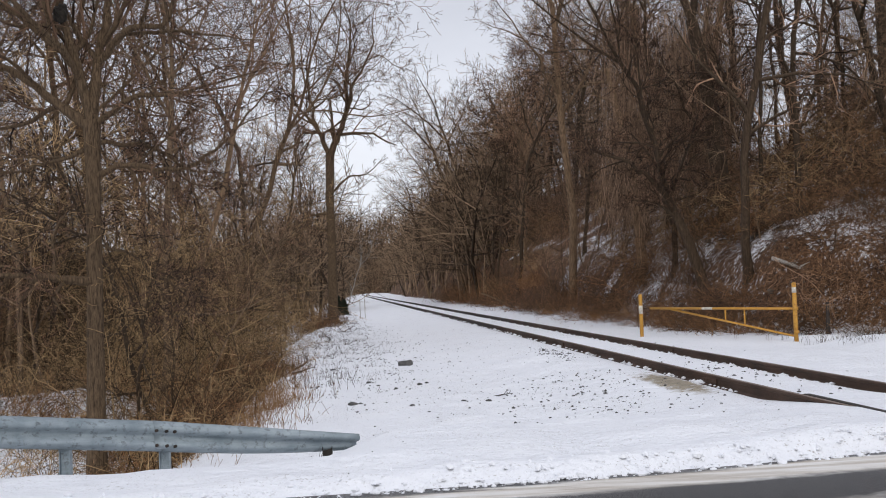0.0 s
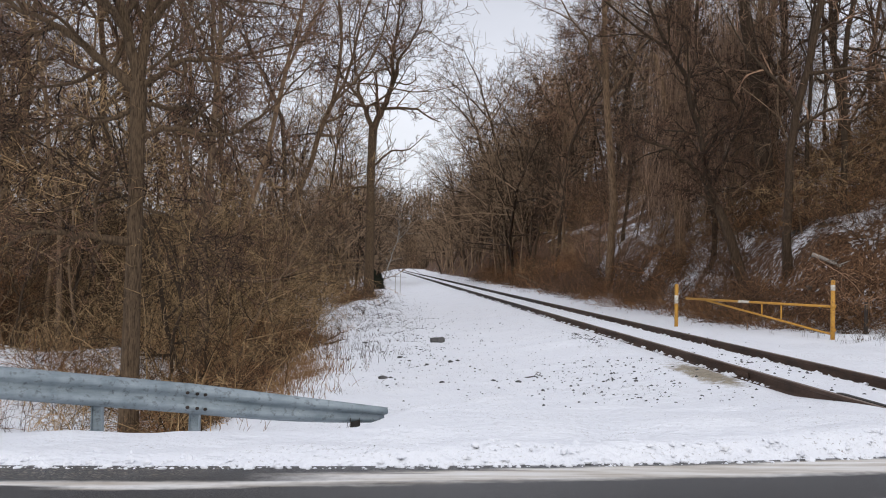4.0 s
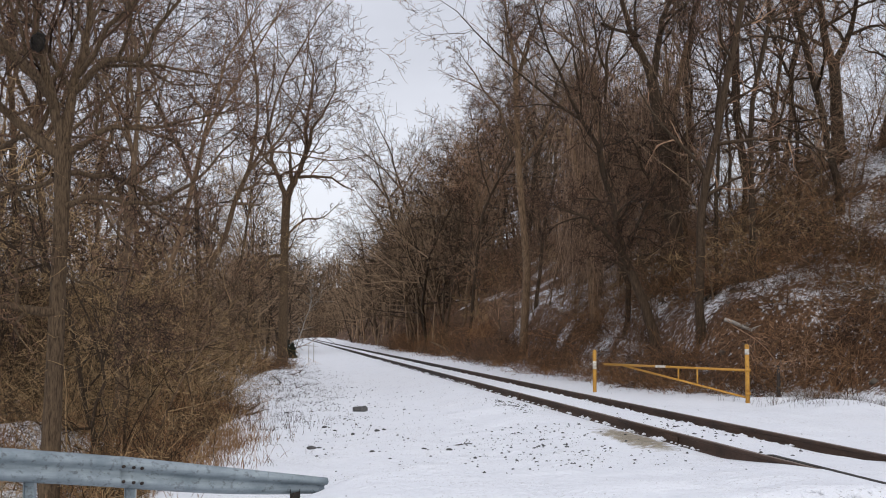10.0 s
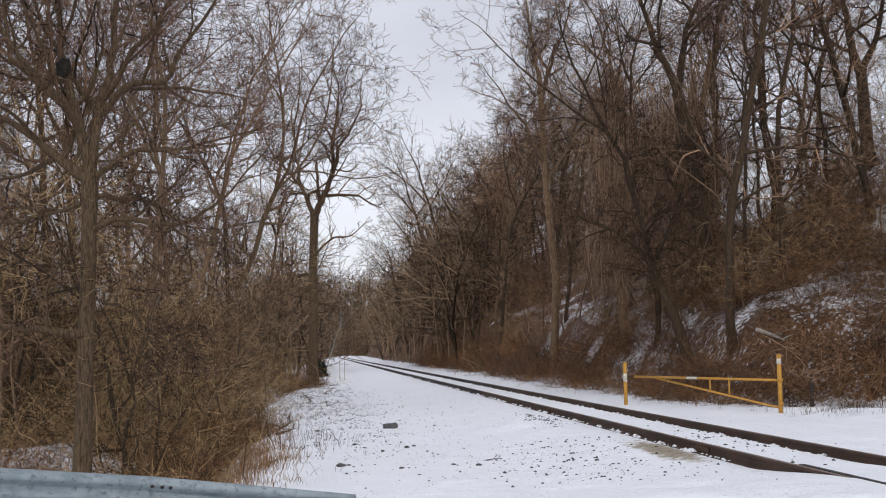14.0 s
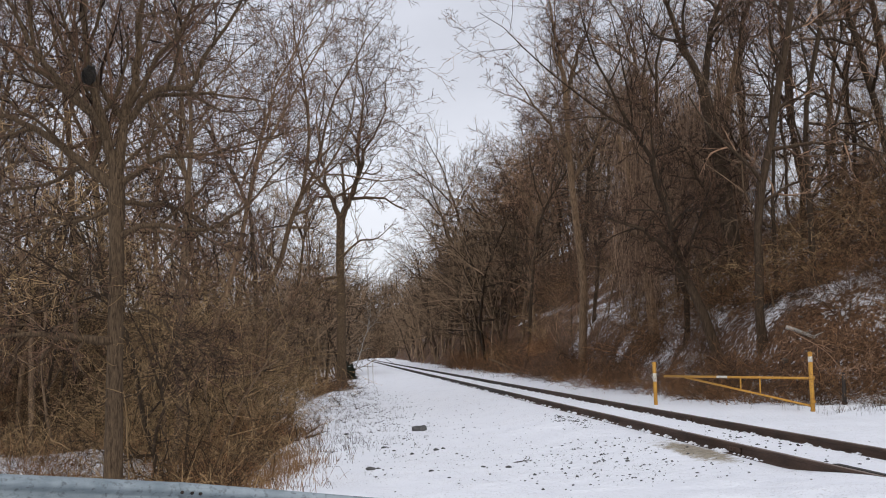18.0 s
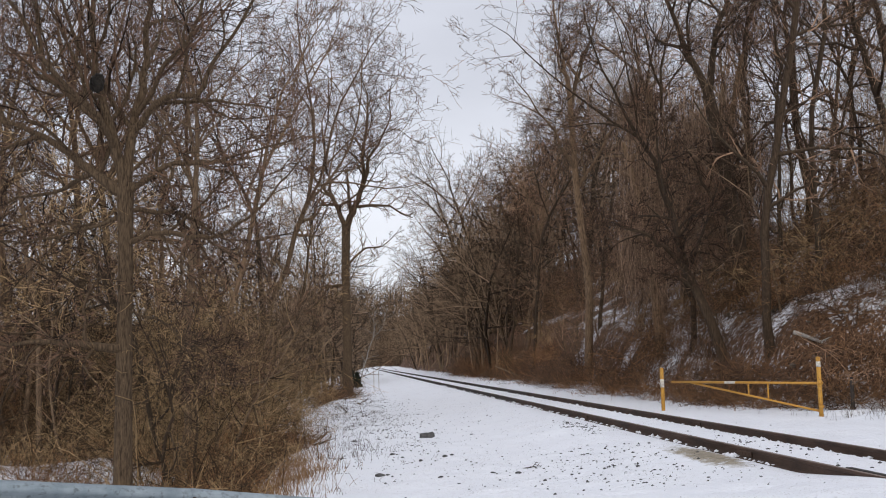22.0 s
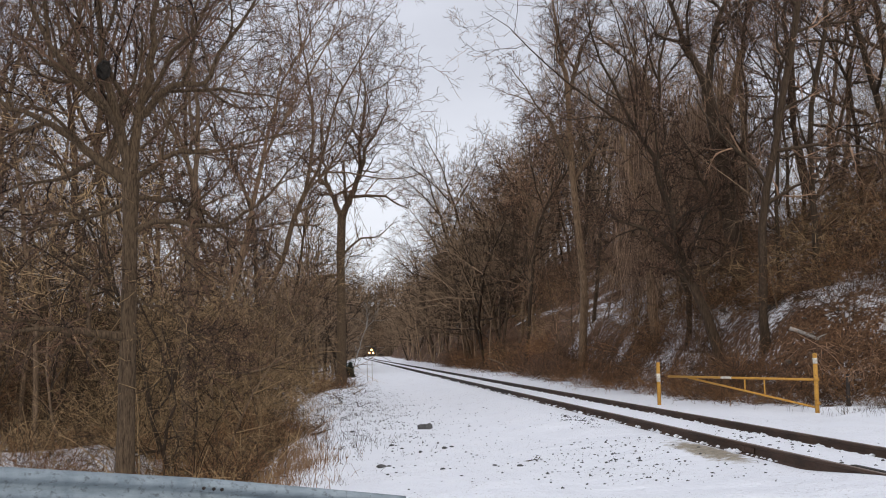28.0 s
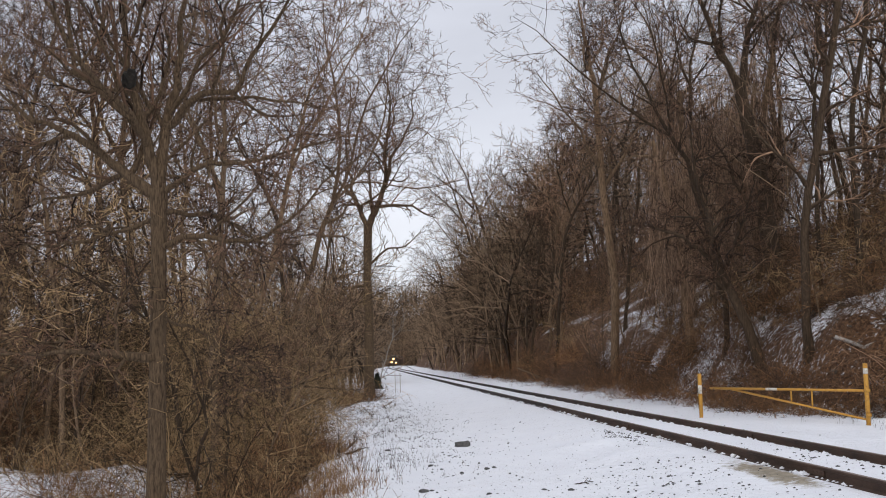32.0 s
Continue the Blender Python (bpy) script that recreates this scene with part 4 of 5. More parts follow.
def forked_tree():
    x0, y0 = -0.36, 72.0
    t = thing("forked_tree", pose(x0, y0, ground_z(x0, y0)), "tall bare tree with forked trunk on the embankment edge", "tree")
    zb = t.location.z
    z = lambda v: v - zb
    rg = np.random.default_rng(77)
    tr = Tubes()
    tr.tube(np.array([(0, 0, -0.5), (0, 0, z(0.5)), (0.05, 0, z(4)), (0.03, 0, z(7)), (0.14, 0, z(10.2))]), (0.40, 0.31, 0.27, 0.25, 0.27), 12)
    link_mesh("trunk", tr.mesh("trunk"), BARK_MAIN, t)
    side = ((9, 0.50, 52, 7, 4, 0.26, 0.03, 0.10), (7, 0.56, 48, 5, 3, 0.26, 0.02, 0.10), (6, 0.58, 44, 3, 3, 0.22, 0.02, 0.10), (3, 0.66, 38, 2, 3, 0.16, 0.02, 0.15))
    few = ((7, 0.34, 46, 3, 3, 0.18, 0.02, 0.25), (5, 0.45, 42, 2, 3, 0.15, 0.0, 0.15), (4, 0.5, 40, 1, 3, 0.14, 0.0, 0.2))
    for start, ends, r0, r1, spec in (
        ((0.14, 0, z(10.0)), ((0.75, 0, z(11.3)), (1.45, 0.2, z(13.2)), (1.75, 0.2, z(14.4)), (2.9, 0.4, z(16.5)), (3.3, 0.6, z(19.5))), 0.24, 0.04, side),
        ((1.45, 0.2, z(13.2)), ((1.35, -0.4, z(15)), (1.7, -0.8, z(17.5)), (1.2, -0.8, z(21.0))), 0.14, 0.03, side),
        ((0.12, 0, z(10.0)), ((-0.55, 0, z(11.6)), (-0.9, 0.2, z(13.0)), (-1.1, 0.4, z(16.0)), (-0.8, 0.3, z(20.5))), 0.18, 0.03, side),
        ((-0.55, 0, z(11.6)), ((-1.6, 0.3, z(13)), (-2.8, 0.5, z(14.5)), (-3.2, 0.6, z(17.0))), 0.11, 0.02, side),
        ((0.10, 0, z(7.6)), ((1.3, -0.3, z(8.6)), (2.4, -0.5, z(8.7)), (3.4, -0.7, z(9.6))), 0.09, 0.02, few),
        ((0.05, 0, z(6.4)), ((-1.2, -0.3, z(6.2)), (-2.2, -0.5, z(5.4)), (-2.9, -0.6, z(5.9))), 0.10, 0.02, few),
        ((0.05, 0, z(5.3)), ((-0.9, 0.3, z(5.5)), (-1.8, 0.5, z(6.6))), 0.07, 0.015, few),
        ((1.40, 0.1, z(13.0)), ((2.2, 0, z(12.85)), (2.7, 0, z(13.1)), (2.75, 0, z(13.6))), 0.06, 0.03, few[2:]),
    ):
        pair = (Tubes(), Tubes())
        limb(pair, rg, start, ends, r0, r1, spec, 7, 0.011)
        lb = link_mesh("limb", pair[0].mesh("limb"), BARK_MAIN, t)
        if pair[1].n:
            tagged(link_mesh("spray", pair[1].mesh("spray"), TWIG_DARK, lb), kind="stuff")


forked_tree()
TAKEN = [(-3.68, 18.5, 1.6), (-0.36, 72.0, 2.5), (9.75, 36.3, 2), (12.8, 31.5, 2.5)]


def hill_heroes():
    side = ((9, 0.50, 50, 7, 4, 0.24, 0.03, 0.10), (7, 0.54, 46, 5, 3, 0.24, 0.02, 0.10), (6, 0.56, 42, 3, 3, 0.2, 0.02, 0.10), (3, 0.6, 36, 1, 3, 0.1, 0.0, 0.15))
    rg = np.random.default_rng(9)
    for x0, y0, foot, label, r, trunk_ends, limbs in (
        (13.9, 42.2, 0.9, "crooked leaning bare tree at the foot of the slope", 0.23, ((-0.5, 0, 1.7), (-1.3, 0, 3.6)),
         (((-1.3, 0, 3.6), ((-2.2, -0.2, 4.5), (-3.4, -0.3, 5.2), (-4.6, -0.4, 5.4)), 0.12), ((-1.3, 0, 3.6), ((-1.6, 0.3, 5.4), (-2.0, 0.4, 7.5), (-2.2, 0.4, 9.5)), 0.12), ((-0.9, 0, 2.7), ((-1.9, -0.4, 3.4), (-3.0, -0.6, 3.5)), 0.06), ((-1.3, 0, 3.6), ((-0.6, 0.2, 5.0), (0.2, 0.3, 7.0)), 0.09))),
        (17.6, 50.0, 2.59, "thick old bare tree on the wooded slope", 0.44, ((-0.3, 0, 3.5), (-0.6, 0, 6.8), (-1.2, 0.2, 10.5)),
         ((((-1.2, 0.2, 10.5)), ((-2.2, 0.2, 13), (-3.2, 0.2, 16), (-4.6, 0.4, 19)), 0.20), ((-1.2, 0.2, 10.5), ((-0.6, 0.2, 13.5), (0.6, 0.4, 16.5), (0.9, 0.4, 20)), 0.20), ((-0.6, 0, 6.8), ((0.6, -0.3, 8.4), (2.2, -0.6, 9.5)), 0.12), ((-0.4, 0, 4.5), ((-1.9, -0.5, 6.5), (-3.0, -0.7, 8.9)), 0.12))),
        (13.6, 66.0, 0.28, "tall straight bare tree rising above the slope", 0.25, ((0.25, 0, 5), (-0.25, 0, 11), (-0.4, 0.1, 16.5)),
         ((((-0.4, 0.1, 16.5)), ((-0.8, 0.2, 20), (-1.4, 0.2, 24)), 0.17), ((-0.4, 0.1, 16.0), ((0.6, 0.2, 19), (1.9, 0.2, 23)), 0.16), ((-0.2, 0, 12), ((-2, -0.3, 15), (-4, -0.4, 18)), 0.13), ((-0.2, 0, 11), ((1.6, -0.3, 14), (3.4, -0.4, 17)), 0.13))),
        (26.5, 52.0, 6.3, "dark heavy-limbed bare tree near the top of the slope", 0.42, ((-0.2, 0, 4.5), (-0.3, 0, 8)),
         ((((-0.3, 0, 8)), ((-1.0, 0, 11), (-1.3, 0, 15), (-1.8, 0, 19)), 0.24), ((-0.3, 0, 8), ((0.9, 0, 11), (1.6, 0, 16)), 0.22), ((-0.25, 0, 5), ((-2.4, -0.3, 6.2), (-4.8, -0.5, 6.9), (-6.5, -0.6, 7.9)), 0.13), ((-0.2, 0, 3.2), ((-2.4, -0.5, 3.7), (-5.0, -0.7, 4.4)), 0.10))),
    ):
        t = thing("hillside_tree", pose(x0, y0, ground_z(x0, y0)), label, "tree")
        TAKEN.append((x0, y0, 2.2))
        tr = Tubes()
        up = np.array((0, 0, foot - t.location.z))
        pts = [np.array((0, 0, -0.6)), np.array((0, 0, 0.3))] + [np.array(e, float) + up for e in trunk_ends]
        tr.tube(pts, np.linspace(r * 1.15, r * 0.62, len(pts)), 10)
        bark = BARK if y0 > 60 else BARK_DARK
        link_mesh("trunk", tr.mesh("trunk"), bark, t)
        for start, ends, r0 in limbs:
            pair = (Tubes(), Tubes())
            limb(pair, rg, np.array(start) + up, [np.array(e) + up for e in ends], r0, r0 * 0.25, side, 6, 0.0095)
            lb = link_mesh("limb", pair[0].mesh("limb"), bark, t)
            tagged(link_mesh("spray", pair[1].mesh("spray"), TWIG_DARK, lb), kind="stuff")


hill_heroes()

# -- the wood: prototypes, then copies --
def protos(first, heights, radii, spec, rmin, labels, sides=8):
    out = []
    for i, (H, r, lab) in enumerate(zip(heights, radii, labels)):
        out.append((*tree_meshes(first + i, H, r, spec, rmin, 0.03 * (i - 2), sides), lab, BARK, (TWIG, TWIG_GREY)[i % 2]))
    return out


WOOD = "trees of the wood"
near_protos = protos(100, (15.5, 16.5, 18, 19, 20.5), (0.10, 0.115, 0.13, 0.145, 0.17), TALL, 0.0078, (
    "slender bare deciduous tree in the leafless wood", "bare grey-brown tree with rising branches in the wood", "leafless tree with reddish twigs in the wood",
    "tall bare tree with a wide twiggy crown", "thick-trunked bare tree in the leafless wood"))
mid_protos = protos(200, (16, 18, 19, 21), (0.12, 0.14, 0.16, 0.20), MID, 0.015, (
    "bare tree standing in the deeper wood", "leafless tree with brown twigs deeper in the wood", "tall thin bare tree in the deeper wood", "spreading bare tree along the railway"), 6)
mid_protos = [(a, b, lab, BARK if i == 2 else BARK_DARK, twig) for i, (a, b, lab, _, twig) in enumerate(mid_protos)]
UNDER = ((10, 0.62, 66, 7, 3, 0.18, -0.01, 0.06), (6, 0.56, 54, 5, 3, 0.22, -0.02, 0.12), (4, 0.55, 48, 2, 3, 0.2, -0.02, 0.12))
under_protos = protos(250, (6.0, 7.0, 8.0, 9.0), (0.045, 0.05, 0.055, 0.065), UNDER, 0.0056, ("low spreading understorey tree with tangled bare twigs",) * 4, 6)
under_tan = [(a, b, "low spreading understorey tree with pale olive twigs", BARK_DARK, TWIG_TAN) for a, b, *_ in under_protos]
dark_protos = [(a, b, lab, BARK_DARK, TWIG_DARK if i % 2 else TWIG) for i, (a, b, lab, *_) in enumerate(near_protos)]
place([(a, b, lab, bark, TWIG if i == 4 else TWIG_DARK) for i, (a, b, lab, bark, _) in enumerate(near_protos)], spread(1, 22, (-18, 2, 25, 50), lambda x, y: left_wood(x + 2.2, y) and (x > -4.9 or y > 33), 1.6, TAKEN), WOOD, 0.72, 1.18)
place(dark_protos, spread(2, 19, (12, 36, 38, 60), right_wood, 1.9, TAKEN), WOOD, 0.72, 1.18)
place(mid_protos, spread(3, 24, (-40, 2, 46, 125), lambda x, y: left_wood(x + (3.2 if y > 60 else 0), y), 2.0, TAKEN) + spread(31, 20, (11, 20, 84, 210), lambda x, y: 0.5 < side_of_track(x, y) - hill_toe(y) < 4.5, 2.6, TAKEN) + spread(4, 34, (12, 50, 58, 150), right_wood, 2.4, TAKEN) + spread(8, 5, (20, 42, 56, 84), lambda x, y: 0.30 * y < x < 0.5 * y + 2, 1.8, TAKEN), WOOD, 0.75, 1.25)
loose = [(-3.68, 18.5, 1.5)]
place(under_tan, spread(5, 40, (-11, -2.4, 20.5, 44), lambda x, y: left_wood(x + 1.3 + 1.2 * (y > 27), y) and (x > -3.9 or y > 35), 1.3, loose), WOOD, 0.6, 1.1)
loose = [(13.6, 41.0, 2.0), (17.2, 47.5, 2.2)]
place(under_protos, spread(6, 18, (-16, -2.5, 28, 60), lambda x, y: left_wood(x, y) and (x > -4 or y > 36), 1.8, loose) + spread(7, 22, (12, 34, 37, 74), right_wood, 1.6, loose) + spread(9, 8, (20, 36, 54, 78), lambda x, y: 0.30 * y < x < 0.5 * y + 2, 1.8, loose), WOOD, 0.6, 1.15)


def sapling_mesh(seed, H):
    rg = np.random.default_rng(seed)
    T, W = Tubes(), Tubes()
    pts = run(rg, (0, 0, -0.3), unit(np.array((rg.normal(0, 0.14), rg.normal(0, 0.14), 1))), H, 7, 0.10, 0.04)
    rad = np.linspace(0.036, 0.006, 8)
    T.tube(pts, rad, 5)
    grow((W, W), rg, pts, rad, 0, ((16, 0.30, 54, 4, 3, 0.18, 0.05, 0.2), (6, 0.5, 46, 2, 3, 0.18, 0.02, 0.15), (4, 0.5, 40, 1, 3, 0.1, 0.0, 0.2)), 0.005, 9)
    return T.mesh("stem"), W.mesh("spray")


def shrub_mesh(seed, H, stems, arch, rmin=0.005):
    rg = np.random.default_rng(seed)
    T, W = Tubes(), Tubes()
    for _ in range(stems):
        a = rg.random() * 6.28
        tilt = rg.uniform(0.1, 0.75)
        d = unit(np.array((math.cos(a) * tilt, math.sin(a) * tilt, 1.0)))
        p = np.array((math.cos(a), math.sin(a), 0)) * rg.uniform(0, 0.35) - UP * 0.1
        pts = run(rg, p, d, H * rg.uniform(0.5, 1.2), 9, 0.17, -arch)
        rad = np.linspace(0.012, rmin, 10)
        T.tube(pts, rad, 4)
        grow((W, W), rg, pts, rad, 0, ((7, 0.58, 62, 5, 3, 0.22, -0.07, 0.12), (5, 0.56, 50, 3, 3, 0.2, -0.04, 0.15), (3, 0.55, 46, 1, 3, 0.1, 0.0, 0.2)), rmin, 9)
    return T.mesh("stem_clump"), W.mesh("spray")


def bramble_mesh(seed, R):
    rg = np.random.default_rng(seed)
    T, W = Tubes(), Tubes()
    for _ in range(38):
        p = np.array((rg.normal(0, R * 0.4), rg.normal(0, R * 0.4), -0.05))
        d = unit(np.array((rg.normal(0, 0.8), rg.normal(0, 0.8), 1.0)))
        pts = run(rg, p, d, R * rg.uniform(0.7, 1.6), 4, 0.22, -0.16)
        T.tube(pts, np.linspace(0.008, 0.004, 5), 3)
        grow((W, W), rg, pts, np.linspace(0.007, 0.004, 5), 0, ((5, 0.45, 58, 2, 3, 0.2, -0.05, 0.15), (3, 0.5, 50, 1, 3, 0.2, 0, 0.2)), 0.0038, 9)
    return T.mesh("canes"), W.mesh("spray")


def put_all(name, kinds, places, lo, hi, label, category, group):
    """kinds: (stem mesh, twig mesh, material)."""
    for i, (x, y, a, b) in enumerate(places):
        stem, twigs, material = kinds[i % len(kinds)]
        bark = BARK if name == "sapling" else material
        ob = thing(name, pose(x, y, ground_z(x, y) - 0.04, (b - 0.5) * 8, (a - 0.5) * 8, a * 360), label, category, group)
        tagged(link_mesh("stem_clump", stem, bark, ob), kind="stuff")
        tagged(link_mesh("spray", twigs, material, ob), kind="stuff")
        s = lo + (hi - lo) * b
        ob.scale = (s, s, s * (0.9 + 0.25 * a))


loose = []
put_all("sapling", [(*sapling_mesh(300 + i, 7 + i), (TWIG, TWIG_TAN, TWIG_GREY, TWIG_TAN)[i]) for i in range(4)],
        spread(11, 34, (-16, 1, 23, 60), lambda x, y: left_wood(x, y) and (x > -4 or y > 30), 0.8, loose), 0.7, 1.25,
        "thin bare sapling among the undergrowth", "sapling", "saplings of the wood")
put_all("sapling", [(*sapling_mesh(310 + i, 7 + i), (TWIG, TWIG_DARK, TWIG_GREY, TWIG_DARK)[i]) for i in range(4)],
        spread(12, 62, (12, 40, 36, 75), right_wood, 1.0, loose) + spread(13, 40, (11, 30, 75, 140), right_wood, 1.3, loose), 0.7, 1.25,
        "thin dark bare sapling on the slope", "sapling", "saplings of the slope")


def left_fringe(x, y):
    return -0.30 * y - 1 < x < bank_edge(y) + TRACK_X - 2.5 - 0.5 * smoothstep(40, 30, y) and y + 0.7 * x > 17.8


loose = [(-3.68, 18.5, 0.8)]
put_all("shrub", [(*shrub_mesh(400 + i, 3.2 + 0.7 * i, 8, 0.12, 0.0044), TWIG_TAN) for i in range(4)],
        spread(14, 56, (-9, 0.5, 20, 48), lambda x, y: left_fringe(x, y) and (x > -3.7 or y > 36), 0.85, loose) + spread(15, 40, (-14, 3, 45, 110), left_fringe, 1.3, loose), 0.6, 1.15,
        "dense leafless olive-tan shrub at the wood's edge", "shrub", "shrubs at the wood's edge")
put_all("shrub", [(*shrub_mesh(440 + i, 3.0 + 0.5 * i, 8, 0.10, 0.006), (CANE_DARK, TWIG_BROWN)[i]) for i in range(2)],
        spread(28, 34, (-17, -4.5, 36, 50), left_wood, 1.2, loose), 0.7, 1.2,
        "dark leafless shrub deep in the undergrowth", "shrub", "shrubs at the wood's edge")
loose = [(14.6, 33.0, 0.8), (13.6, 41.0, 1.6), (17.2, 47.5, 1.8)]
put_all("hill_shrub", [(*shrub_mesh(450 + i, 2.2 + 0.4 * i, 6, 0.09, 0.006), (TWIG, TWIG_TAN, CANE_DARK)[i]) for i in range(3)],
        spread(16, 56, (11, 34, 34, 72), lambda x, y: right_wood(x - 0.8, y), 1.1, loose) + spread(27, 22, (15.8, 26, 32, 44), lambda x, y: 0.4 < side_of_track(x, y) - hill_toe(y) < 9, 1.2, loose) + spread(17, 55, (11, 26, 72, 150), lambda x, y: right_wood(x - 0.3, y), 1.4, loose), 0.7, 1.3,
        "leafless brown shrub on the snowy slope", "shrub", "shrubs on the slope")
loose = [(14.6, 33.0, 0.6)]
put_all("bramble", [(*bramble_mesh(500 + i, 1.0), (TWIG_BROWN, TWIG_TAN, CANE_DARK)[i]) for i in range(3)],
        spread(33, 12, (-9.5, -4.6, 21, 31), lambda x, y: True, 1.0, loose) + spread(18, 74, (-7, 0.5, 18, 36), lambda x, y: (x > -3.4 or y > 35) and x < bank_edge(y) + TRACK_X - 1.0 - 0.7 * smoothstep(30, 24, y) and y + 0.9 * x > 14.5, 0.6, loose), 0.7, 1.3,
        "low tangle of brown brambles", "bramble", "brambles")
put_all("brush_clump", [(*bramble_mesh(510 + i, 1.0), (CANE_DARK, TWIG_DARK, CANE_DARK)[i]) for i in range(3)],
        spread(19, 120, (12, 30, 32.5, 62), lambda x, y: right_wood(x + 0.2, y), 0.8, loose), 0.7, 1.3,
        "dark tangle of brush on the leaf-strewn slope", "brush", "brush on the slope")


loose = []
put_all("bramble", [(*bramble_mesh(520 + i, 1.3), (CANE_DARK, TWIG_DARK, TWIG_BROWN)[i]) for i in range(3)],
        spread(20, 90, (11, 16, 42, 150), lambda x, y: -0.5 < side_of_track(x, y) - hill_toe(y) < 1.8, 0.8, loose), 0.7, 1.3,
        "low tangle of brown brambles at the foot of the slope", "bramble", "brambles")


loose = [(14.6, 33.0, 0.5)]
put_all("brush_clump", [(*bramble_mesh(530 + i, 1.0), (CANE_DARK, TWIG_BROWN, TWIG_DARK)[i]) for i in range(3)],
        spread(26, 48, (15.4, 27, 31.5, 46), lambda x, y: 0.2 < side_of_track(x, y) - hill_toe(y) < 8, 0.9, loose) + spread(24, 46, (12.4, 16.6, 32.6, 44), lambda x, y: -0.4 < side_of_track(x, y) - hill_toe(y) < 1.4, 0.55, loose) + spread(25, 12, (-1.6, 0.1, 66, 74), lambda x, y: True, 0.5, loose), 0.6, 1.15,
        "dark brush at the foot of the slope", "brush", "brush on the slope")


def weeds(name, label, material, seed, spots, hlo, hhi):
    rg = np.random.default_rng(seed)
    T = Tubes()
    for x, y, z, s in spots:
        for _ in range(3):
            d = unit(np.array((rg.normal(0, 0.28), rg.normal(0, 0.28), 1)))
            pts = run(rg, (x + rg.normal(0, 0.05), y + rg.normal(0, 0.05), z - 0.05), d, rg.uniform(hlo, hhi), 3, 0.12, -0.08)
            T.tube(pts, (0.004, 0.0035, 0.003, 0.002), 3)
    return tagged(link_mesh(name, T.mesh(name), material), label, "weeds", kind="stuff")


weeds("dry_grass", "tan dry grass at the foot of the embankment", WEED, 21, spots_gauss(-1.2, 21.0, 0.38, 2.2, 420, 0.1, 0.2) + spots_gauss(-2.3, 20.5, 0.6, 1.6, 260, 0.1, 0.2) + spots_gauss(-1.4, 27, 0.4, 4, 300, 0.1, 0.2), 0.08, 0.36)
weeds("bank_weeds", "dead weeds standing on the snowy bank behind the guardrail", STALK, 29, spots_gauss(-6.5, 26, 1.6, 3.0, 170, 0.1, 0.2), 0.15, 0.7)
weeds("snow_stubble", "dark stubble of dead grass poking through the snow", STALK, 23, spots_gauss(0.3, 40, 0.7, 9, 330, 0.1, 0.2) + spots_gauss(0.5, 62, 0.7, 9, 260, 0.1, 0.2) + spots_gauss(0.0, 27, 0.5, 4, 60, 0.1, 0.2), 0.07, 0.17)
weeds("dark_weed_stalks", "dark dead weed stalks standing in the snow", STALK, 22, spots_gauss(-0.4, 25.5, 0.5, 1.3, 45, 0.1, 0.2) + spots_gauss(-0.8, 34, 0.4, 6, 50, 0.1, 0.2) + spots_gauss(-0.5, 62, 0.4, 12, 120, 0.1, 0.2) + spots_gauss(14.4, 29.5, 0.9, 1.5, 200, 0.1, 0.2), 0.12, 0.36)


# -- vine-hung thickets on the slope --
def vine_tree(seed, x0, y0, H, R):
    rg = np.random.default_rng(seed)
    t = thing("vine_hung_tree", pose(x0, y0, ground_z(x0, y0)), "tree trunk smothered in a dense curtain of bare vines", "tree", "vine-hung trees")
    TAKEN.append((x0, y0, 2.0))
    a, b = Tubes(), Tubes()
    pts = run(rg, (0, 0, -0.5), UP, H, 8, 0.05, 0.04)
    a.tube(pts, np.linspace(0.26, 0.12, 9), 8)
    grow((a, a), rg, pts, np.linspace(0.26, 0.12, 9), 0, ((9, 0.22, 60, 3, 4, 0.15, 0.02, 0.35),), 0.02, 9)
    for _ in range(330):
        ang, rr = rg.random() * 6.28, R * math.sqrt(rg.random())
        top = H * rg.uniform(0.45, 1.0)
        start = np.array((math.cos(ang) * rr, math.sin(ang) * rr, top - 0.25 * rr))
        q = run(rg, start, -UP, top * rg.uniform(0.3, 0.95), 7, 0.13, -0.10)
        b.tube(q, np.linspace(0.010, 0.006, 8), 3)
        if rg.random() < 0.7:
            grow((b, b), rg, q, np.linspace(0.012, 0.007, 8), 0, ((9, 0.14, 60, 2, 3, 0.2, 0.0, 0.05), (3, 0.5, 50, 1, 3, 0.1, 0, 0.2)), 0.005, 9)
    link_mesh("trunk", a.mesh("trunk"), BARK, t)
    link_mesh("vines", b.mesh("vines"), VINE, t)


vine_tree(31, 14.4, 53.0, 10.8, 1.9)
vine_tree(32, 17.0, 54.0, 11.0, 2.1)
vine_tree(33, 19.0, 56.5, 11.8, 2.0)
vine_tree(34, 15.8, 57.5, 12.0, 1.8)


# -- fallen logs, pale tree, small conifer --
def fallen(x, y, length, yaw, tilt, r, material, label):
    t = thing("fallen_log", pose(x, y, ground_z(x, y) + r * 0.6, 0, tilt, yaw), label, "log", "fallen logs")
    rg = np.random.default_rng(int(x * 10))
    T = Tubes()
    pts = run(rg, (-length / 2, 0, 0), np.array((1.0, 0, 0)), length, 6, 0.06, 0)
    T.tube(pts, np.linspace(r, r * 0.5, 7), 8)
    grow((T, T), rg, pts, np.linspace(r, r * 0.5, 7), 0, ((6, 0.3, 50, 3, 4, 0.15, 0.05, 0.4),), 0.01, 9)
    link_mesh("bole", T.mesh("bole"), material, t)


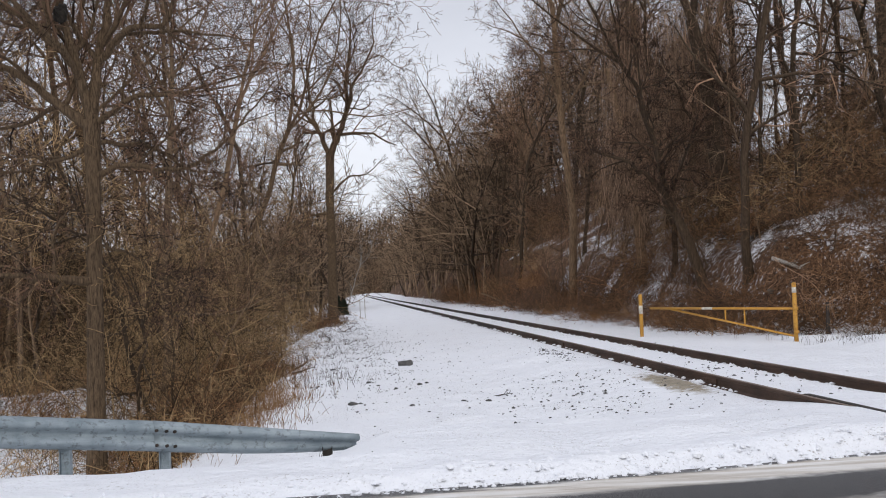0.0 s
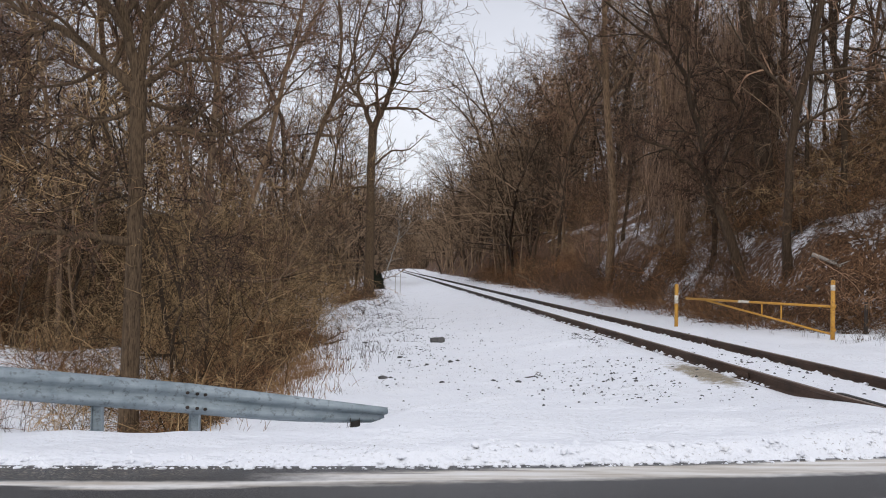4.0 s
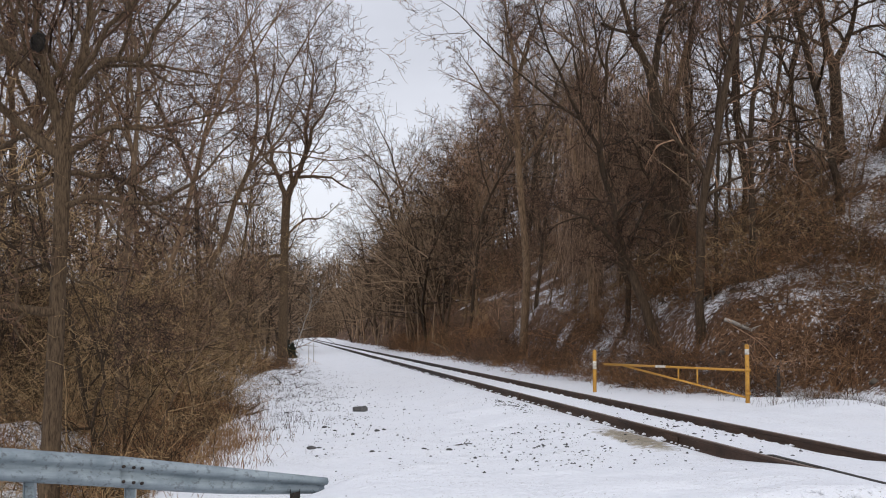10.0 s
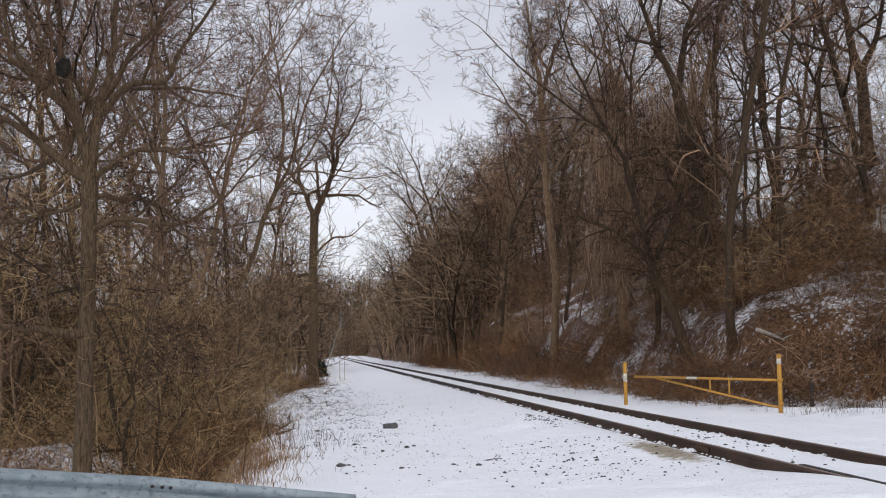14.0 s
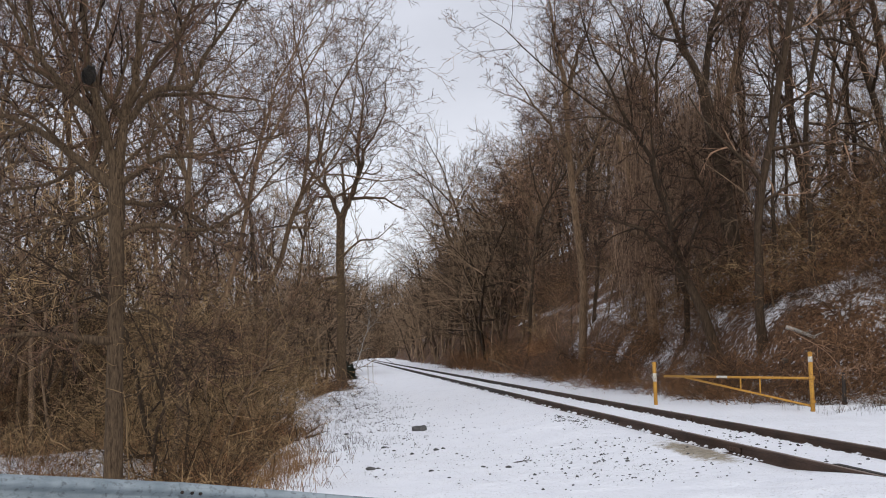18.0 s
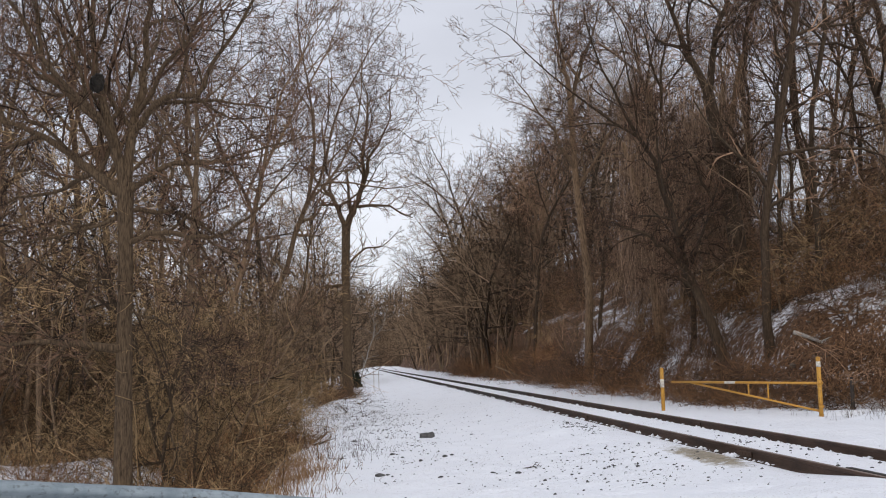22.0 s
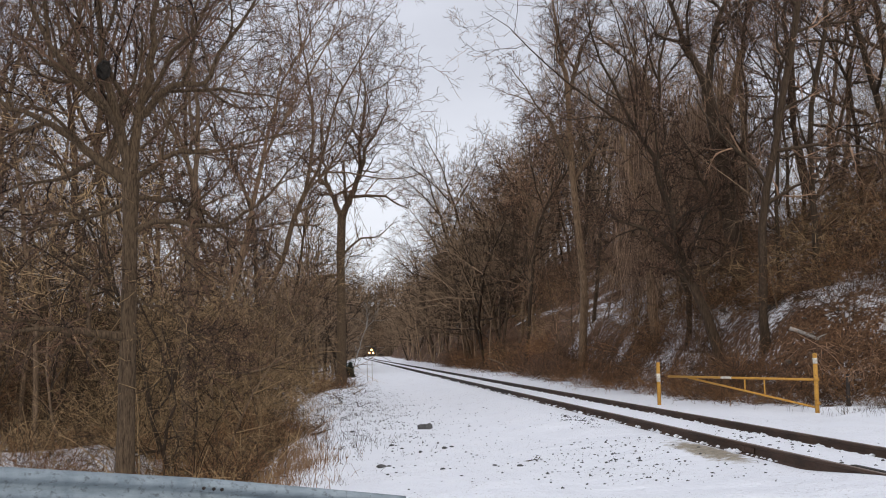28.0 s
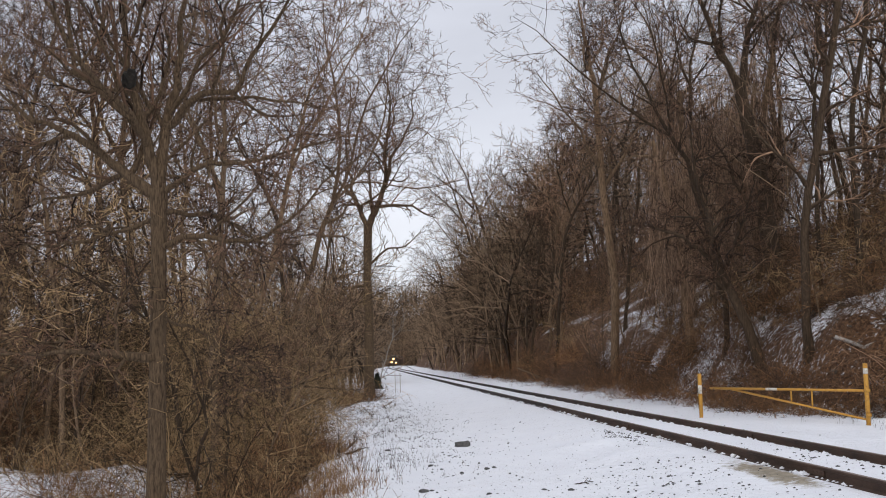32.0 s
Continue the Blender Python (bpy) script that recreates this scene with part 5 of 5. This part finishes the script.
fallen(15.3, 36.6, 1.9, -20, 22, 0.07, BARK_PALE, "pale fallen log lying on the snowy slope")
fallen(17.5, 46.5, 3.4, 25, -14, 0.09, BARK, "fallen trunk lying across the slope")
fallen(21.5, 51.0, 3.6, -35, 18, 0.11, BARK, "mossy fallen trunk on the slope")
fallen(13.4, 88.0, 5.5, -8, 24, 0.06, BARK, "broken thin trunk leaning on the slope above the track")


def fallen_branches():
    for i, (x, y, length, yaw, r) in enumerate(((-0.85, 33.5, 1.9, 80, 0.028), (-1.0, 31.0, 1.4, 74, 0.035), (-0.6, 36.5, 2.4, 86, 0.022), (0.1, 38.5, 2.6, 84, 0.018), (0.3, 44.0, 2.8, 87, 0.02), (0.5, 57.0, 2.6, 70, 0.03), (-0.7, 29.0, 0.9, 40, 0.03), (3.0, 19.8, 0.42, 6, 0.012), (-0.2, 48.0, 2.2, 82, 0.026), (0.6, 60.0, 1.8, 76, 0.03))):
        t = thing("fallen_branch", pose(x, y, ground_z(x, y) + r * 0.7, 0, -2, yaw), "bare broken branch lying on the snow", "branch", "fallen branches")
        rg = np.random.default_rng(70 + i)
        T = Tubes()
        pts = run(rg, (-length / 2, 0, 0), np.array((1.0, 0, 0)), length, 8, 0.12, 0)
        pts[:, 2] *= 0.3
        rad = np.linspace(r, r * 0.35, 9)
        T.tube(pts, rad, 6)
        grow((T, T), rg, pts, rad, 0, ((5, 0.3, 42, 3, 4, 0.15, 0.0, 0.3), (3, 0.5, 40, 2, 3, 0.15, 0, 0.2)), 0.006, 9)
        link_mesh("stick", T.mesh("stick"), BARK_DARK, t)


fallen_branches()


def pale_tree():
    t = thing("pale_tree", pose(0.2, 112.0, ground_z(0.2, 112.0)), "pale-barked bare tree beside the distant track", "tree")
    m = tree_meshes(611, 8.0, 0.06, MID, 0.018, 0.42, 6)
    link_mesh("trunk", m[0], BARK_PALE, t)
    link_mesh("crown", m[1], TWIG_GREY, t)
    TAKEN.append((0.2, 112, 1))


pale_tree()


def conifer(x, y, H):
    t = thing("small_conifer", pose(x, y, ground_z(x, y)), "small dark green evergreen at the edge of the embankment", "conifer")
    rod_part("trunk", (0, 0, -0.3), (0, 0, H), 0.06, BARK, t, "", 7, 0.01)
    rg = np.random.default_rng(3)
    bm = bmesh.new()
    for k in range(1300):
        h = rg.random() ** 1.3
        a, r = rg.random() * 6.28, ((1 - h * h) * 0.34 * H * (0.75 + 0.25 * math.sin(9 * h * H)) + 0.02) * rg.uniform(0.3, 1.0)
        c = Vector((math.cos(a) * r, math.sin(a) * r, 0.05 + h * H - 0.25 * r))
        out = Vector((math.cos(a), math.sin(a), -0.3 + 0.3 * rg.normal())).normalized()
        up = Vector((-math.sin(a), math.cos(a), 0.6 * rg.normal())).normalized()
        s = 0.10 + 0.09 * rg.random()
        vs = [bm.verts.new(c + out * (s * i) + up * (s * 0.35 * j)) for i, j in ((-1, 0), (0, -1), (1.3, 0), (0, 1))]
        bm.faces.new(vs)
    part("foliage", bm, CONIFER, t)


conifer(0.35, 95.0, 1.25)
conifer(-0.15, 98.0, 1.6)


# -- far woods closing the view --
def far_woods():
    rg = np.random.default_rng(55)
    kinds, ridge = [], []
    for k in range(8):
        T = Tubes()
        tall = k < 5
        pts = run(rg, (0, 0, -0.5), unit(np.array((rg.normal(0, 0.12), rg.normal(0, 0.12), 1.0))), 13 + 1.3 * k if tall else 6 + 0.5 * k, 4, 0.13, 0.03)
        rad = np.linspace(0.18, 0.03, 5) * (1 if tall else 0.45)
        T.tube(pts, rad, 3)
        grow((T, T), rg, pts, rad, 0, ((12, 0.44 if tall else 0.5, 56, 2, 3, 0.25, 0.06, 0.22 if tall else 0.06), (7, 0.55, 48, 1, 3, 0.1, 0.03, 0.12)), 0.026, 9)
        kinds.append((np.concatenate(T.v), np.concatenate(T.f)))
        W = Tubes()
        pts = run(rg, (0, 0, -0.5), UP, 15 + 1.2 * k, 3, 0.06, 0.03)
        W.tube(pts, np.linspace(0.22, 0.1, 4), 3)
        grow((W, W), rg, pts, np.linspace(0.22, 0.1, 4), 0, ((8, 0.42, 48, 1, 3, 0.1, 0.05, 0.15), (5, 0.6, 44, 1, 3, 0.1, 0.03, 0.15)), 0.075, 9)
        ridge.append((np.concatenate(W.v), np.concatenate(W.f)))
    out = Tubes()
    made = 0
    while made < 2100:
        s = 112 + 640 * rg.random() ** 1.35
        cx, cy, a = track_at(s)
        right = rg.random() < 0.55
        u = float(hill_toe(s)) + 0.4 + 0.5 * (s > 300) + rg.exponential(13) if right else float(bank_edge(s)) - 0.8 - rg.exponential(12)
        x, y = cx + u * math.cos(a), cy - u * math.sin(a)
        if made > 1350:
            x, y = rg.uniform(-40, 70), rg.uniform(585, 790)
        su = float(side_of_track(x, y))
        if not (su < float(bank_edge(y)) - 0.8 or su > float(hill_toe(y)) + 0.3):
            continue
        v, f = (ridge if made > 1350 else kinds)[made % 8]
        w, sc = rg.random() * 6.28, rg.uniform(0.7, 1.2)
        c, sn = math.cos(w) * sc, math.sin(w) * sc
        out.v.append(v @ np.array(((c, sn, 0), (-sn, c, 0), (0, 0, sc))) + (x, y, ground_z(x, y)))
        out.f.append(f + out.n)
        out.n += len(v)
        made += 1
    # the thicket inside the bend
    for k in range(190):
        y = rg.uniform(534, 560)
        x = 0.0347 * y + 0.7 + 15 * rg.random()
        v, f = kinds[5 + k % 3]
        w, sc = rg.random() * 6.28, rg.uniform(0.7, 1.1)
        c, sn = math.cos(w) * sc * 0.7, math.sin(w) * sc * 0.7
        out.v.append(v @ np.array(((c, sn, 0), (-sn, c, 0), (0, 0, sc))) + (x, y, ground_z(x, y)))
        out.f.append(f + out.n)
        out.n += len(v)
    tagged(link_mesh("far_woods", out.mesh("far_woods"), TWIG_GREY), "distant leafless woods closing the valley", "woods", kind="stuff")


far_woods()


# ---- the train ----
def locomotive():
    t = thing("locomotive", pose(0, 0, 0), "dark freight locomotive with lit headlight and ditch lights on the track", "locomotive")
    box_part("frame", (2.9, 17.4, 0.45), pose(0, 0, 1.25), STEEL, t, "", 0.05)
    bm = bmesh.new()
    add_box(bm, (1.9, 10.6, 2.3), pose(0, 2.6, 2.6), 0.12)
    part("hood", bm, LOCO_DARK, t)
    bm = bmesh.new()
    add_box(bm, (3.0, 2.6, 2.9), pose(0, -4.2, 2.95), 0.16)
    cab = part("cab", bm, LOCO_DARK, t)
    box_part("cab_roof", (3.04, 2.7, 0.14), pose(0, -4.2, 4.46), LOCO_ROOF, t, "pale cab roof", 0.05)
    bm = bmesh.new()
    add_box(bm, (1.95, 2.2, 1.75), pose(0, -6.6, 2.35), 0.2)
    part("nose", bm, LOCO_DARK, t)
    for x in (-0.85, 0.85):
        box_part("windscreen", (0.95, 0.04, 0.62), pose(x, -5.52, 3.75), GLASS, cab)
    for x in (-1.52, 1.52):
        box_part("side_window", (0.04, 1.3, 0.62), pose(x, -4.2, 3.7), GLASS, cab)
    box_part("pilot", (2.8, 0.25, 0.8), pose(0, -8.75, 0.6), STEEL, t, "", 0.06)
    box_part("roof_walk", (2.0, 10.4, 0.08), pose(0, 2.6, 3.82), LOCO_ROOF, t, "pale hood top", 0.02)
    box_part("radiator", (2.7, 2.4, 0.6), pose(0, 6.6, 3.9), LOCO_DARK, t, "", 0.08)
    box_part("fuel_tank", (2.5, 4.2, 0.8), pose(0, 0.2, 0.72), STEEL, t, "", 0.15)
    for x in (-1.4, 1.4):
        for y in (-2.5, 0.0, 2.5, 5.0, 7.5):
            rod_part("handrail_stanchion", (x, y, 1.45), (x, y, 2.4), 0.025, STEEL, t, "", 6)
        rod_part("handrail", (x, -2.6, 2.4), (x, 8.2, 2.4), 0.025, STEEL, t, "", 6)
    # lens radii well above real size put the lamps' glare into the shape
    for name, x, y, z, r in (("headlight", 0, -7.74, 2.9, 0.50), ("ditch_light", -0.95, -8.92, 1.5, 0.48), ("ditch_light", 0.95, -8.92, 1.5, 0.48)):
        h = rod_part(name, (x, y + 0.1, z), (x, y - 0.05, z), r + 0.05, STEEL, t, "lit lamp housing", 16)
        rod_part("lens", (x, y - 0.05, z), (x, y - 0.08, z), r, LAMP, h, "glowing warm lens, oversized to stand in for glare", 16)
    for ty in (-5.6, 5.6):
        box_part("truck_frame", (2.3, 3.9, 0.35), pose(0, ty, 0.62), STEEL, t, "", 0.06)
        for wy in (-1.5, 0, 1.5):
            for x in (-0.75, 0.75):
                rod_part("wheel", (x - 0.06, ty + wy, 0.5), (x + 0.06, ty + wy, 0.5), 0.5, STEEL, t, "", 20)
    return t


def freight_car():
    t = thing("freight_car", pose(0, 0, 0), "rusty brown freight wagon behind the locomotive", "freight wagon")
    bm = bmesh.new()
    add_box(bm, (2.95, 15.6, 2.9), pose(0, 0, 2.6), 0.06)
    part("body", bm, CAR_BROWN, t)
    box_part("roof", (2.97, 15.62, 0.16), pose(0, 0, 4.1), LOCO_ROOF, t, "pale top of the wagon", 0.04)
    box_part("sill", (2.6, 16.4, 0.3), pose(0, 0, 1.05), STEEL, t, "", 0.03)
    for y in np.linspace(-7.2, 7.2, 13):
        for x in (-1.5, 1.5):
            box_part("rib", (0.08, 0.12, 2.8), pose(x, float(y), 2.6), CAR_BROWN, t)
    for ty in (-5.8, 5.8):
        box_part("truck_frame", (2.2, 2.4, 0.3), pose(0, ty, 0.55), STEEL, t, "", 0.05)
        for wy in (-0.85, 0.85):
            for x in (-0.75, 0.75):
                rod_part("wheel", (x - 0.06, ty + wy, 0.42), (x + 0.06, ty + wy, 0.42), 0.42, STEEL, t, "", 18)
    return t


LOCO, WAGON = locomotive(), freight_car()
WAGON_2, WAGON_3 = copy_thing(WAGON, pose(0, 0, 0)), copy_thing(WAGON, pose(0, 0, 0))
tagged(WAGON, group="freight wagons"), tagged(WAGON_2, group="freight wagons"), tagged(WAGON_3, group="freight wagons")


def motions():
    """The train rolls round the bend towards the crossing at about 11 metres a second."""
    for ob, behind in ((LOCO, 9.0), (WAGON, 26.6), (WAGON_2, 43.2), (WAGON_3, 59.8)):
        rows = []
        for k in range(33):
            x, y, a = track_at(560.0 - 11.0 * (k - 28.5) + behind)
            rows.append((float(k), pose(x, y, 0, 0, 0, -math.degrees(a))))
        walk(ob, rows)


motions()
